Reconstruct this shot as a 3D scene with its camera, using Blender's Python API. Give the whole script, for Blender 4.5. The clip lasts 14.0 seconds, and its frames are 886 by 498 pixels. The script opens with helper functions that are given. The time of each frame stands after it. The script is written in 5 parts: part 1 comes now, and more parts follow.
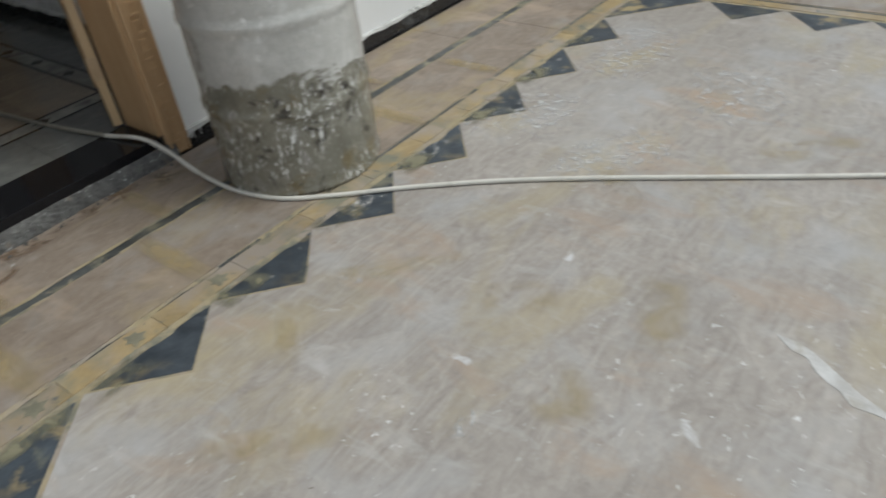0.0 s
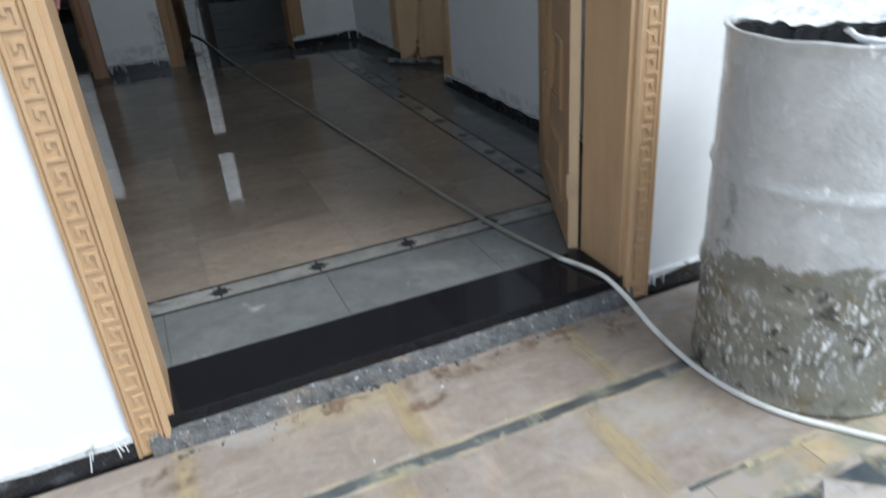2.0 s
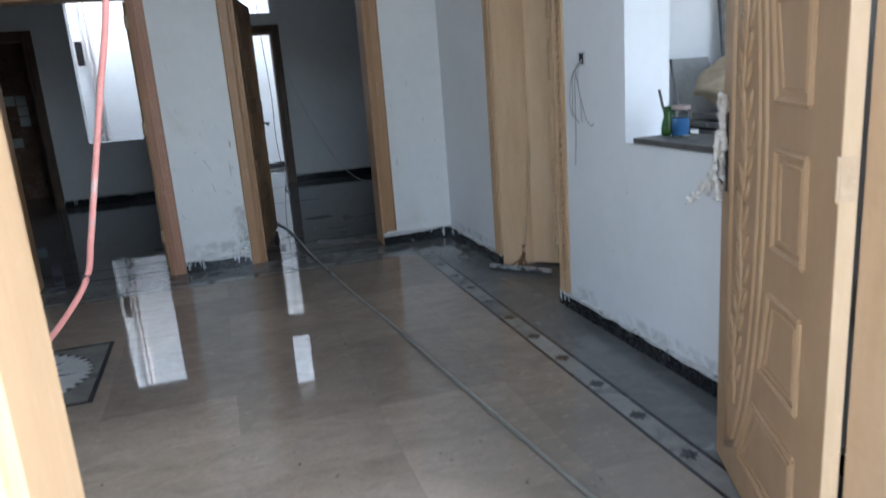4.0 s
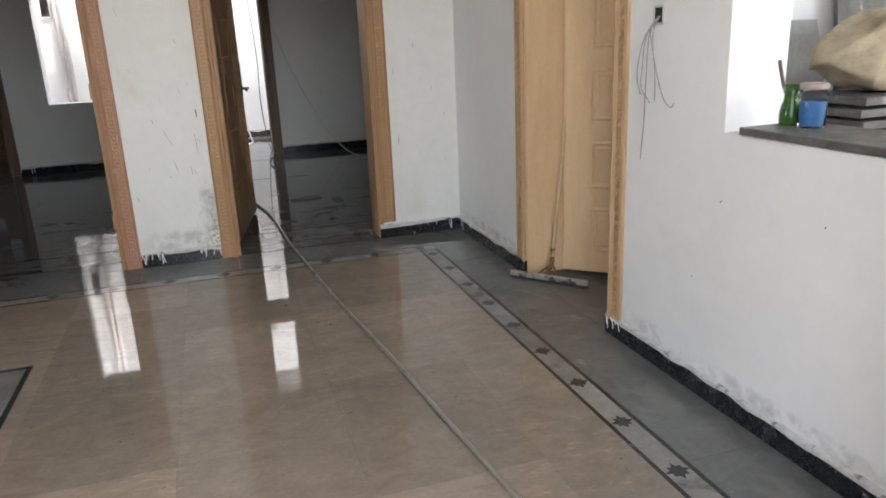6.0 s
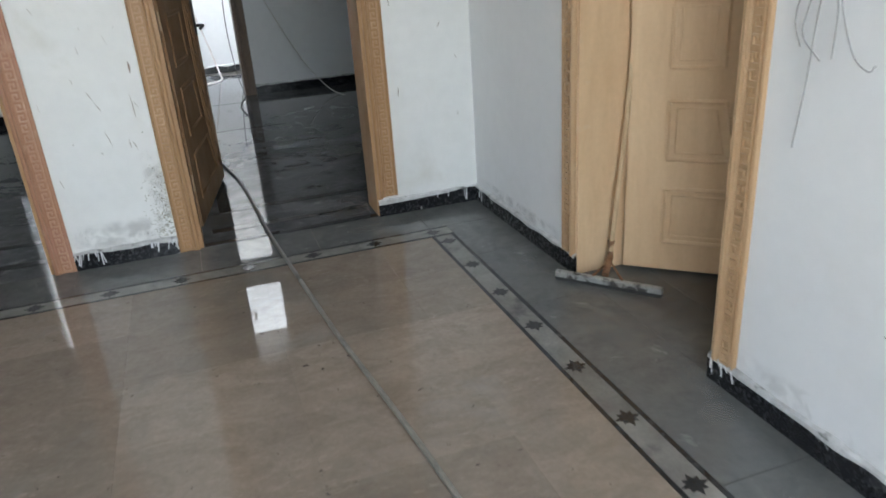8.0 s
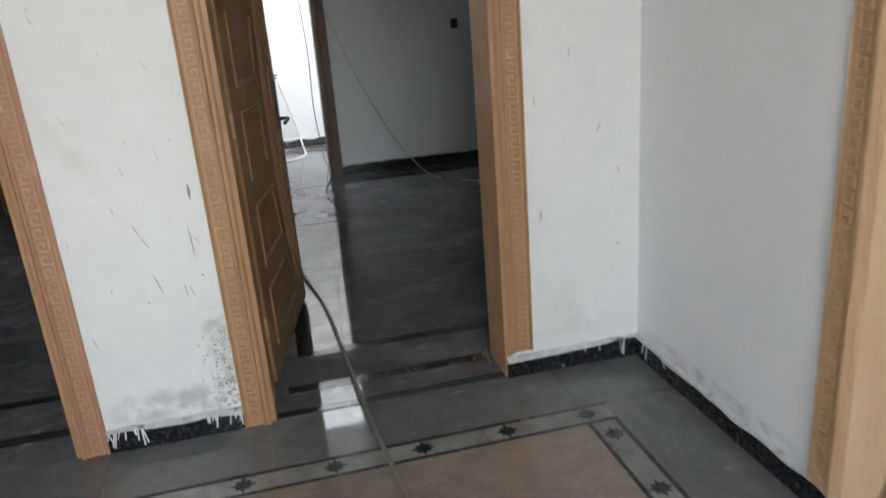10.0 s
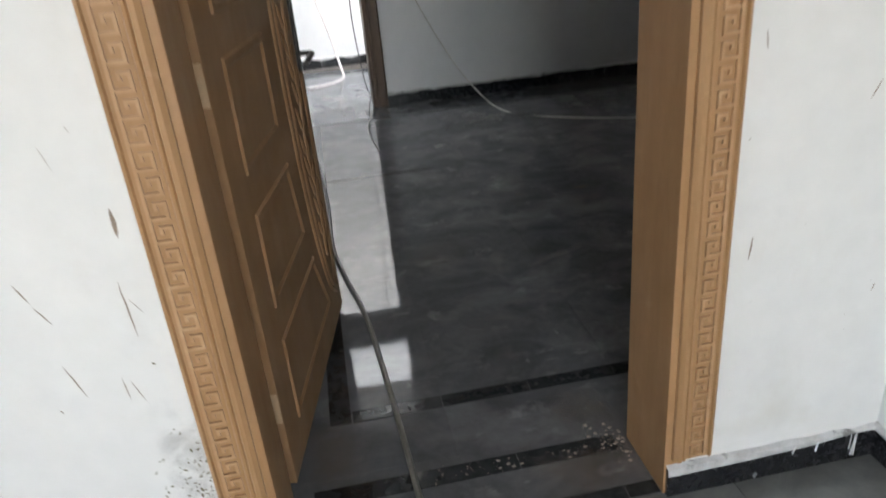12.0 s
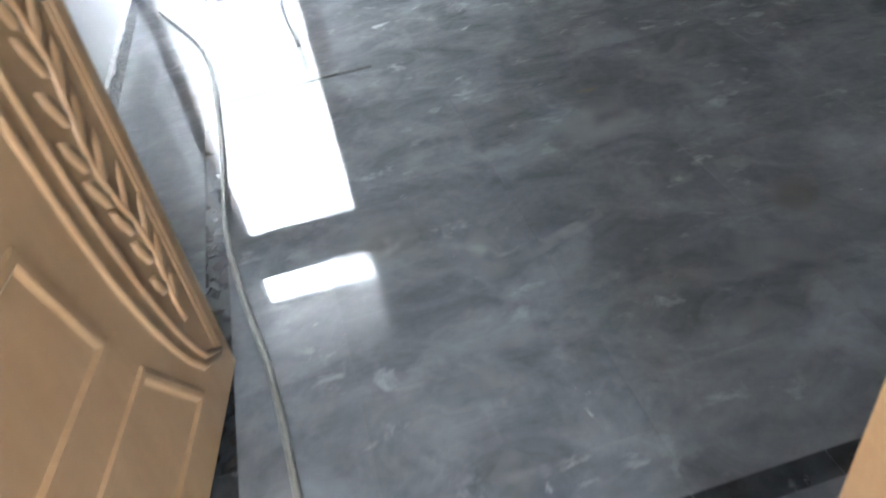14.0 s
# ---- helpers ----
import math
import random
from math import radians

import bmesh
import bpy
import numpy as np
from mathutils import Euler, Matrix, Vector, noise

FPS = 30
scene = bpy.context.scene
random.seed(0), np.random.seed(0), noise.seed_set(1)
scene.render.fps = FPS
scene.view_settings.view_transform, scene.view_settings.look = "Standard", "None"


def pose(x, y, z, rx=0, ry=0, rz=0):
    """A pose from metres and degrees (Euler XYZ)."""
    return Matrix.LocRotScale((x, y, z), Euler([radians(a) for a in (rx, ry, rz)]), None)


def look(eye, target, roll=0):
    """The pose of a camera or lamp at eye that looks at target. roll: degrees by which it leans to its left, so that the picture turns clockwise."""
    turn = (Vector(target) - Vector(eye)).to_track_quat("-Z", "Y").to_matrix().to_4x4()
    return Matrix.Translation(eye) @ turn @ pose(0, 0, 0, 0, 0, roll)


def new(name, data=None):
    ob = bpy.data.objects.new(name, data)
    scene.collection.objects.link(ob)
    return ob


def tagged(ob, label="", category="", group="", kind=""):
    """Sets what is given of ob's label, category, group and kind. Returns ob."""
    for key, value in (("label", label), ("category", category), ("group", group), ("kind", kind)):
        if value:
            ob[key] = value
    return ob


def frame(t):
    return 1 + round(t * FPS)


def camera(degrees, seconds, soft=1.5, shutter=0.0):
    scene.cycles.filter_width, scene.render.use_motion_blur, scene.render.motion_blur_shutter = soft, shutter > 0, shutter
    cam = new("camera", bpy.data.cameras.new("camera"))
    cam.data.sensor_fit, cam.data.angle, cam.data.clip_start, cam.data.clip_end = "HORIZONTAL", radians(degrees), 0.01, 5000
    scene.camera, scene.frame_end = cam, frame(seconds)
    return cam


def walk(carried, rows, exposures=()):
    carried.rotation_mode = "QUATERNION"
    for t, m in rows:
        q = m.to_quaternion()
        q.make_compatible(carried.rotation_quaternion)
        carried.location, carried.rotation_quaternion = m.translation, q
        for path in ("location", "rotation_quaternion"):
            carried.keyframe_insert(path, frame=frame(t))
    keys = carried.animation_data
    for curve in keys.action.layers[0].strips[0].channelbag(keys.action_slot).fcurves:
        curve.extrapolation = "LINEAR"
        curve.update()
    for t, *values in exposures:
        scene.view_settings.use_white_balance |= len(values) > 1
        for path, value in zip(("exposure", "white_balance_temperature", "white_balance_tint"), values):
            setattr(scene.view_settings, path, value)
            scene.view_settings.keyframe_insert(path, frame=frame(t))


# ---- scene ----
cam = camera(63.6, 14.0, soft=1.7, shutter=0.4)
PATH = [
    (0, (0.383, -0.121, 1.489), (1.588, 0.925, 0.284), -6.7),
    (0.5, (0.295, 0.118, 1.468), (1.361, 1.305, 0.262), -2.6),
    (1, (0.183, 0.296, 1.449), (1.059, 1.687, 0.31), -1.8),
    (1.5, (0.245, 0.512, 1.447), (0.961, 2.043, 0.377), -4.7),
    (2, (0.339, 0.76, 1.471), (0.994, 2.41, 0.55), -4.6),
    (2.5, (0.329, 1.007, 1.486), (0.949, 2.759, 0.746), -3.5),
    (3, (0.3, 1.258, 1.565), (0.975, 3.036, 0.947), -3.3),
    (3.5, (0.324, 1.432, 1.568), (0.984, 3.229, 0.99), -4.2),
    (4, (0.471, 1.723, 1.58), (1.031, 3.581, 1.094), -4.3),
    (4.2, (0.494, 1.795, 1.581), (1.064, 3.663, 1.149), -3.7),
    (6.3, (0.696, 2.855, 1.51), (1.271, 4.662, 0.874), -2.0),
    (6.5, (0.714, 2.95, 1.494), (1.325, 4.722, 0.795), -1.4),
    (7, (0.708, 3.331, 1.486), (1.438, 4.967, 0.597), 0.2),
    (7.5, (0.73, 3.551, 1.566), (1.441, 5.2, 0.685), -2.1),
    (8, (0.858, 3.839, 1.573), (1.428, 5.59, 0.795), -4.0),
    (8.5, (0.946, 4.106, 1.604), (1.502, 5.862, 0.823), -5.2),
    (9, (0.89, 4.484, 1.616), (1.458, 6.257, 0.886), -3.9),
    (9.2, (0.931, 4.598, 1.661), (1.439, 6.388, 0.927), -4.8),
    (11.3, (0.89, 5.981, 1.687), (1.176, 7.914, 1.257), -4.0),
    (11.5, (0.953, 6.135, 1.669), (1.169, 8.043, 1.108), -5.4),
    (12, (1.014, 6.408, 1.615), (1.269, 8.197, 0.759), -5.5),
    (12.2, (1.005, 6.555, 1.574), (1.3, 8.286, 0.62), -3.4),
    (12.5, (1.01, 6.785, 1.551), (1.393, 8.446, 0.506), -2.9),
    (13, (1.068, 7.087, 1.495), (1.395, 8.606, 0.236), -5.8),
    (13.3, (1.155, 7.288, 1.479), (1.363, 8.83, 0.21), -7.7),
    (13.5, (1.222, 7.426, 1.476), (1.373, 8.966, 0.209), -9.0),
    (14, (1.328, 7.707, 1.481), (1.563, 9.243, 0.221), -10.1),
]
walk(cam, [(t, look(eye, goal, roll)) for t, eye, goal, roll in PATH],
     exposures=[(0.0, -0.15, 6600, 3), (0.5, 0.4, 6400, 3), (1.0, 0.65, 6200, 3), (1.5, 0.45, 6000, 4), (2.0, 0.85, 5800, 4), (3.0, 1.35, 5350, 5), (3.5, 1.85, 5450, 6), (4.2, 2.5, 5500, 6), (6.3, 3.02, 6850, 11),
                (7.0, 3.0, 6450, 8), (7.5, 3.15, 6200, 5), (9.0, 3.25, 6250, 8), (11.5, 3.25, 6800, 9), (12.0, 3.6, 6600, 9), (12.2, 3.7, 6500, 9), (12.5, 3.95, 6300, 9), (13.0, 4.85, 6000, 5), (13.5, 5.75, 6000, 4), (14.0, 6.0, 5950, 6)])

# ---- light ----
world = bpy.data.worlds.new("sky")
scene.world = world
world.use_nodes = True
wn = world.node_tree.nodes
sky = wn.new("ShaderNodeTexSky")
sky.sky_type = "NISHITA"
sky.sun_disc = False
sky.sun_elevation = radians(59)
sky.sun_rotation = radians(140)
sky.air_density, sky.dust_density = 1.0, 1.5
wn["Background"].inputs["Strength"].default_value = 0.15
haze = wn.new("ShaderNodeHueSaturation")
haze.inputs["Saturation"].default_value = 0.45
world.node_tree.links.new(sky.outputs["Color"], haze.inputs["Color"])
world.node_tree.links.new(haze.outputs["Color"], wn["Background"].inputs["Color"])

sun = new("sun", bpy.data.lights.new("sun", "SUN"))
sun.data.energy, sun.data.angle, sun.data.color = 1.8, radians(25), (1.0, 0.98, 0.95)
sun.matrix_basis = look((0, 0, 10), (-1.9, 2.3, 10 - 5.0))

# ---- plan ----
ZI = 0.11                 # inner floor over the veranda floor
YF0, YF1 = 2.65, 2.90     # front wall
FX0, FX1 = 0.15, 1.815    # front door opening
YB0, YB1 = 7.79, 8.03     # back wall of the hall
BX0, BX1 = 0.71, 1.79    # back door opening
CX0, CX1 = -1.055, 0.0  # second back door opening
XR0, XR1 = 2.395, 2.645   # right wall of the hall
RY0, RY1 = 5.565, 6.575     # side door opening
HY0, HY1, HZ0, HZ1 = 3.75, 4.845, 1.165, 2.35  # hatch in the right wall
YD0, YD1 = 12.60, 12.84   # far wall
DX0, DX1 = 0.47, 1.45     # far door opening
XL = -3.3                 # left wall of the hall
HEAD = 2.31               # door heads
TOP = 3.85                # ceilings
YW = 14.75                # end of the light well


# ---- materials ----
def ramp(nt, fac, stops):
    r = nt.nodes.new("ShaderNodeValToRGB")
    while len(r.color_ramp.elements) < len(stops):
        r.color_ramp.elements.new(0.5)
    for e, (p, c) in zip(r.color_ramp.elements, stops):
        e.position = p
        e.color = (*c, 1) if len(c) == 3 else c
    nt.links.new(fac, r.inputs[0])
    return r.outputs[0]


def tex(nt, scale, detail=5, rough=0.6, distort=0.0, stretch=(1, 1, 1), turn=(0, 0, 0)):
    g = nt.nodes.new("ShaderNodeNewGeometry")
    m = nt.nodes.new("ShaderNodeMapping")
    m.inputs["Scale"].default_value = stretch
    m.inputs["Rotation"].default_value = [radians(a) for a in turn]
    n = nt.nodes.new("ShaderNodeTexNoise")
    n.inputs["Scale"].default_value, n.inputs["Detail"].default_value = scale, detail
    n.inputs["Roughness"].default_value, n.inputs["Distortion"].default_value = rough, distort
    nt.links.new(g.outputs["Position"], m.inputs[0])
    nt.links.new(m.outputs[0], n.inputs["Vector"])
    return n.outputs["Fac"]


def mix(nt, fac, a, b, how="MIX"):
    n = nt.nodes.new("ShaderNodeMix")
    n.data_type, n.blend_type = "RGBA", how
    for socket, value in ((n.inputs[0], fac), (n.inputs[6], a), (n.inputs[7], b)):
        if isinstance(value, (int, float)):
            socket.default_value = value
        elif isinstance(value, tuple):
            socket.default_value = (*value, 1)
        else:
            nt.links.new(value, socket)
    return n.outputs[2]


def surface(name, dark, light, scale=6, rough=(0.4, 0.6), bump=0.0, bump_scale=60, metal=0.0, stains=(), vary=0.0,
            stretch=(1, 1, 1), turn=(0, 0, 0), distort=0.3, rough_scale=None, grain=0.7):
    """A two-tone grain with stains: (colour, scale, from, to[, stretch]) where a noise rises from one value to the other."""
    m = bpy.data.materials.new(name)
    m.use_nodes = True
    nt = m.node_tree
    p = nt.nodes["Principled BSDF"]
    col = ramp(nt, tex(nt, scale, 6, 0.62, distort, stretch, turn), [(0.3, dark), (0.7, light)])
    fine = ramp(nt, tex(nt, scale * 9, 4, 0.6), [(0.3, (0.86, 0.86, 0.86)), (0.7, (1.08, 1.08, 1.08))])
    col = mix(nt, grain, col, fine, "MULTIPLY")
    for st in stains:
        c, sc, a, b = st[:4]
        f = ramp(nt, tex(nt, sc, 6, 0.6, 0.4, st[4] if len(st) > 4 else (1, 1, 1)), [(a, (0, 0, 0)), (b, (1, 1, 1))])
        if len(st) > 5:
            f = mix(nt, 1.0, f, ramp(nt, tex(nt, st[5], 3, 0.5), [(0.46, (0, 0, 0)), (0.60, (1, 1, 1))]), "MULTIPLY")
        col = mix(nt, f, col, c)
    if vary:
        o = nt.nodes.new("ShaderNodeObjectInfo")
        v = ramp(nt, o.outputs["Random"], [(0.0, (1 - vary,) * 3), (1.0, (1 + vary * 0.6,) * 3)])
        col = mix(nt, 1.0, col, v, "MULTIPLY")
    nt.links.new(col, p.inputs["Base Color"])
    rf = ramp(nt, tex(nt, rough_scale or scale * 0.7, 5, 0.65, 0.5), [(0.35, (rough[0],) * 3), (0.68, (rough[1],) * 3)])
    nt.links.new(rf, p.inputs["Roughness"])
    p.inputs["Metallic"].default_value = metal
    if bump:
        b = nt.nodes.new("ShaderNodeBump")
        b.inputs["Strength"].default_value, b.inputs["Distance"].default_value = bump, 0.01
        nt.links.new(tex(nt, bump_scale, 4, 0.6), b.inputs["Height"])
        nt.links.new(b.outputs[0], p.inputs["Normal"])
    return m


M = {}
M["wall"] = surface("white_paint", (0.76, 0.765, 0.77), (0.81, 0.81, 0.81), 1.6, (0.55, 0.75), 0.05, 18, grain=0.15,
                    stains=[((0.69, 0.68, 0.66), 1.0, 0.58, 0.90), ((0.42, 0.40, 0.38), 30, 0.765, 0.79)])
M["wall_dirty"] = surface("stained_white_paint", (0.75, 0.75, 0.73), (0.81, 0.805, 0.785), 1.6, (0.55, 0.75), 0.06, 18, grain=0.2,
                          stains=[((0.65, 0.63, 0.57), 1.7, 0.58, 0.88), ((0.25, 0.21, 0.15), 45, 0.72, 0.77)])
M["ceiling"] = surface("ceiling_paint", (0.72, 0.72, 0.71), (0.8, 0.8, 0.79), 2, (0.7, 0.8), 0.05)
M["door"] = surface("tan_door_laminate", (0.385, 0.245, 0.13), (0.435, 0.285, 0.155), 5, (0.35, 0.5), 0.03, 120, grain=0.25, stretch=(3, 3, 0.5),
                    stains=[((0.50, 0.39, 0.27), 6, 0.66, 0.9)])
M["door_edge"] = surface("pale_door_edge", (0.52, 0.37, 0.21), (0.60, 0.44, 0.27), 7, (0.4, 0.5), 0.04, 120, grain=0.25, stretch=(4, 4, 0.5))
M["door_honey"] = surface("honey_door_laminate", (0.66, 0.45, 0.26), (0.74, 0.535, 0.33), 5, (0.35, 0.5), 0.03, 120, grain=0.25, stretch=(3, 3, 0.5),
                          stains=[((0.66, 0.56, 0.42), 6, 0.64, 0.9)])
M["casing"] = surface("tan_carved_casing", (0.45, 0.29, 0.155), (0.52, 0.35, 0.20), 5, (0.38, 0.52), 0.05, 120, grain=0.25, stretch=(4, 4, 0.6),
                      stains=[((0.56, 0.42, 0.28), 9, 0.64, 0.84)])
M["door_brown"] = surface("brown_door_laminate", (0.25, 0.145, 0.070), (0.305, 0.182, 0.092), 5, (0.35, 0.5), 0.03, 120, grain=0.25, stretch=(3, 3, 0.5),
                          stains=[((0.32, 0.21, 0.12), 6, 0.66, 0.9)])
M["casing_brown"] = surface("orange_brown_carved_casing", (0.36, 0.205, 0.095), (0.43, 0.258, 0.127), 5, (0.38, 0.52), 0.05, 120, grain=0.25, stretch=(4, 4, 0.6),
                            stains=[((0.48, 0.31, 0.18), 9, 0.64, 0.84)])
M["casing_red"] = surface("reddish_stained_carved_casing", (0.37, 0.19, 0.11), (0.45, 0.25, 0.15), 5, (0.38, 0.52), 0.05, 120, grain=0.25, stretch=(4, 4, 0.6),
                          stains=[((0.40, 0.205, 0.14), 3, 0.50, 0.72), ((0.54, 0.36, 0.24), 9, 0.62, 0.80)])
# lighter copies for the raised carving: its relief shading is put into the colour
RELIEF = {}
for key, dark, light, patchy in (("casing_brown", (0.42, 0.25, 0.125), (0.50, 0.315, 0.17), (0.60, 0.42, 0.26)),
                                 ("casing_red", (0.43, 0.24, 0.15), (0.52, 0.31, 0.20), (0.60, 0.42, 0.30))):
    RELIEF[M[key].name] = surface("relief_lit_" + M[key].name, dark, light, 9, (0.36, 0.5), 0.05, 120, grain=0.25, stretch=(3, 3, 1), stains=[(patchy, 11, 0.56, 0.76)])
M["casing_dark"] = surface("dark_stained_casing", (0.10, 0.062, 0.04), (0.16, 0.10, 0.06), 5, (0.4, 0.5), 0.06, 120, stretch=(5, 5, 0.6))
M["granite"] = surface("polished_black_granite", (0.006, 0.006, 0.008), (0.012, 0.012, 0.014), 120, (0.05, 0.12), 0,
                       stains=[((0.02, 0.02, 0.02), 5, 0.66, 0.9)])
M["granite"].node_tree.nodes["Principled BSDF"].inputs["Specular IOR Level"].default_value = 0.28
M["base"] = surface("black_granite_skirting", (0.010, 0.011, 0.013), (0.020, 0.020, 0.023), 80, (0.15, 0.35), 0.05,
                    stains=[((0.10, 0.104, 0.108), 7, 0.58, 0.76), ((0.42, 0.43, 0.43), 16, 0.67, 0.74, (1, 1, 0.8))])
M["mortar"] = surface("broken_mortar", (0.06, 0.06, 0.06), (0.18, 0.178, 0.172), 26, (0.85, 1.0), 0.9, 120,
                      stains=[((0.26, 0.20, 0.155), 9, 0.56, 0.68), ((0.55, 0.55, 0.55), 70, 0.62, 0.67)])
M["grout"] = surface("yellow_cement_grout", (0.32, 0.265, 0.165), (0.42, 0.355, 0.235), 6, (0.7, 0.9), 0.3, 140,
                     stains=[((0.33, 0.285, 0.245), 4, 0.46, 0.60), ((0.20, 0.195, 0.155), 10, 0.50, 0.62)])
M["pink"] = surface("dusty_pink_marble", (0.205, 0.163, 0.130), (0.300, 0.251, 0.211), 4.5, (0.45, 0.65), 0.10, 60, vary=0.07, stretch=(1, 2.2, 1),
                    turn=(0, 0, 25), distort=2.0,
                    stains=[((0.38, 0.305, 0.175), 1.3, 0.52, 0.74, (1, 1.7, 1)), ((0.33, 0.32, 0.31), 2.2, 0.54, 0.78), ((0.40, 0.31, 0.24), 1.9, 0.56, 0.74, (2, 1, 1)), ((0.17, 0.14, 0.115), 24, 0.66, 0.72), ((0.60, 0.60, 0.60), 40, 0.70, 0.73)])
M["field"] = surface("dusty_veranda_marble", (0.295, 0.265, 0.242), (0.43, 0.397, 0.368), 4.0, (0.38, 0.58), 0.10, 60, vary=0.07, stretch=(1, 3.2, 1),
                     turn=(0, 0, 55), distort=2.6,
                     stains=[((0.42, 0.355, 0.225), 1.3, 0.52, 0.74, (1, 1.7, 1)), ((0.42, 0.42, 0.43), 2.2, 0.52, 0.76), ((0.40, 0.31, 0.24), 1.9, 0.56, 0.74, (2, 1, 1)), ((0.66, 0.66, 0.66), 30, 0.635, 0.68, (1, 1.2, 1), 0.9), ((0.50, 0.49, 0.485), 6, 0.56, 0.90, (2.2, 0.9, 1)), ((0.58, 0.58, 0.59), 8, 0.68, 0.74), ((0.15, 0.13, 0.11), 20, 0.71, 0.74)])
M["slate"] = surface("dark_slate_inlay", (0.028, 0.036, 0.047), (0.075, 0.092, 0.112), 9, (0.4, 0.6), 0.15, 60, vary=0.25,
                     stains=[((0.19, 0.185, 0.14), 4.5, 0.56, 0.68), ((0.34, 0.27, 0.15), 6, 0.52, 0.62, (1, 1, 1), 2.0), ((0.42, 0.42, 0.41), 12, 0.62, 0.70, (1, 1, 1), 2.5)])
M["slate_strip"] = surface("worn_slate_strip", (0.045, 0.05, 0.055), (0.11, 0.115, 0.11), 9, (0.4, 0.6), 0.15, 60, vary=0.3,
                           stains=[((0.24, 0.225, 0.16), 5, 0.52, 0.62), ((0.36, 0.31, 0.22), 11, 0.62, 0.70)])
M["yellow"] = surface("yellow_marble_strip", (0.30, 0.222, 0.115), (0.41, 0.315, 0.175), 5, (0.5, 0.7), 0.15, 70, vary=0.12, distort=1.5,
                      stains=[((0.33, 0.285, 0.245), 2.4, 0.44, 0.60), ((0.21, 0.205, 0.155), 6, 0.50, 0.66), ((0.12, 0.13, 0.13), 16, 0.62, 0.70)])
M["brown"] = surface("wet_brown_marble", (0.235, 0.186, 0.144), (0.305, 0.252, 0.201), 5.0, (0.0, 0.05), 0.0, 40, vary=0.16, stretch=(1, 1.7, 1),
                     turn=(0, 0, 35), distort=1.2, rough_scale=1.5,
                     stains=[((0.175, 0.160, 0.134), 0.8, 0.50, 0.74), ((0.345, 0.285, 0.232), 16, 0.56, 0.72, (1, 2.4, 1), 1.6), ((0.30, 0.275, 0.245), 2.2, 0.60, 0.80), ((0.085, 0.065, 0.055), 24, 0.68, 0.73)])
M["grey"] = surface("wet_grey_marble", (0.108, 0.111, 0.109), (0.150, 0.153, 0.149), 3.6, (0.0, 0.07), 0.0, 40, vary=0.06, distort=1.6, rough_scale=1.8,
                    stains=[((0.20, 0.20, 0.195), 3.5, 0.58, 0.80), ((0.30, 0.30, 0.29), 7, 0.64, 0.76)])
M["grey_dark"] = surface("wet_dark_grey_marble", (0.080, 0.082, 0.086), (0.145, 0.149, 0.156), 4.0, (0.0, 0.10), 0.0, 40, vary=0.12, distort=0.9, rough_scale=1.6, stretch=(1.0, 1.4, 1),
                         stains=[((0.215, 0.219, 0.227), 3.2, 0.50, 0.86), ((0.28, 0.28, 0.29), 9, 0.56, 0.78, (1, 1.3, 1), 2.8), ((0.36, 0.36, 0.37), 6, 0.66, 0.72, (1, 1, 1), 1.0), ((0.17, 0.135, 0.075), 3.1, 0.70, 0.76)])
M["grey_dark"].node_tree.nodes["Principled BSDF"].inputs["Specular IOR Level"].default_value = 0.34
M["cream"] = surface("cream_marble_inlay", (0.17, 0.165, 0.152), (0.27, 0.262, 0.24), 8, (0.0, 0.10), 0.0, 40, vary=0.25,
                     stains=[((0.10, 0.10, 0.098), 5, 0.55, 0.68)])
M["line"] = surface("black_marble_inlay", (0.012, 0.013, 0.015), (0.035, 0.036, 0.038), 20, (0.05, 0.2), 0, vary=0.3,
                    stains=[((0.13, 0.13, 0.12), 12, 0.62, 0.74)])
M["joint"] = surface("floor_joint", (0.10, 0.085, 0.072), (0.15, 0.13, 0.11), 12, (0.3, 0.5))
# the near-white clustered flecks are glints painted into the colour
M["drum"] = surface("cement_crusted_steel", (0.47, 0.465, 0.45), (0.58, 0.575, 0.56), 4, (0.12, 0.34), 0.30, 60, metal=0.1,
                    stains=[((0.22, 0.21, 0.18), 3.4, 0.64, 0.72), ((0.70, 0.70, 0.69), 5, 0.54, 0.76), ((0.90, 0.90, 0.90), 55, 0.60, 0.64, (1.5, 1.5, 0.4), 3.2)])
# near-black colour that stands for shade inside hollow things
M["hole"] = surface("painted_inner_shade", (0.02, 0.02, 0.02), (0.04, 0.04, 0.04), 5, (0.8, 0.9))
# one grey hose: indoor shade is put into two darker copies of its colour
M["hose_shaded"] = surface("shaded_grey_pipe", (0.12, 0.115, 0.10), (0.19, 0.18, 0.16), 12, (0.3, 0.45))
M["hose_half_shaded"] = surface("half_shaded_grey_pipe", (0.185, 0.174, 0.147), (0.265, 0.25, 0.213), 12, (0.3, 0.45), stains=[((0.14, 0.13, 0.11), 9, 0.58, 0.74)])
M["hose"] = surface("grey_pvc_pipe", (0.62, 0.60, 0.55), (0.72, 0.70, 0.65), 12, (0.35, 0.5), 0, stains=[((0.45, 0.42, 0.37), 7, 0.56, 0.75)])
M["pinkhose"] = surface("faded_red_hose", (0.50, 0.19, 0.16), (0.62, 0.27, 0.23), 12, (0.45, 0.6), stains=[((0.50, 0.36, 0.32), 8, 0.54, 0.70)])
M["whitehose"] = surface("white_pipe", (0.65, 0.6, 0.58), (0.75, 0.7, 0.68), 12, (0.4, 0.5))
M["cable"] = surface("black_cable", (0.02, 0.02, 0.02), (0.04, 0.04, 0.04), 12, (0.4, 0.5))
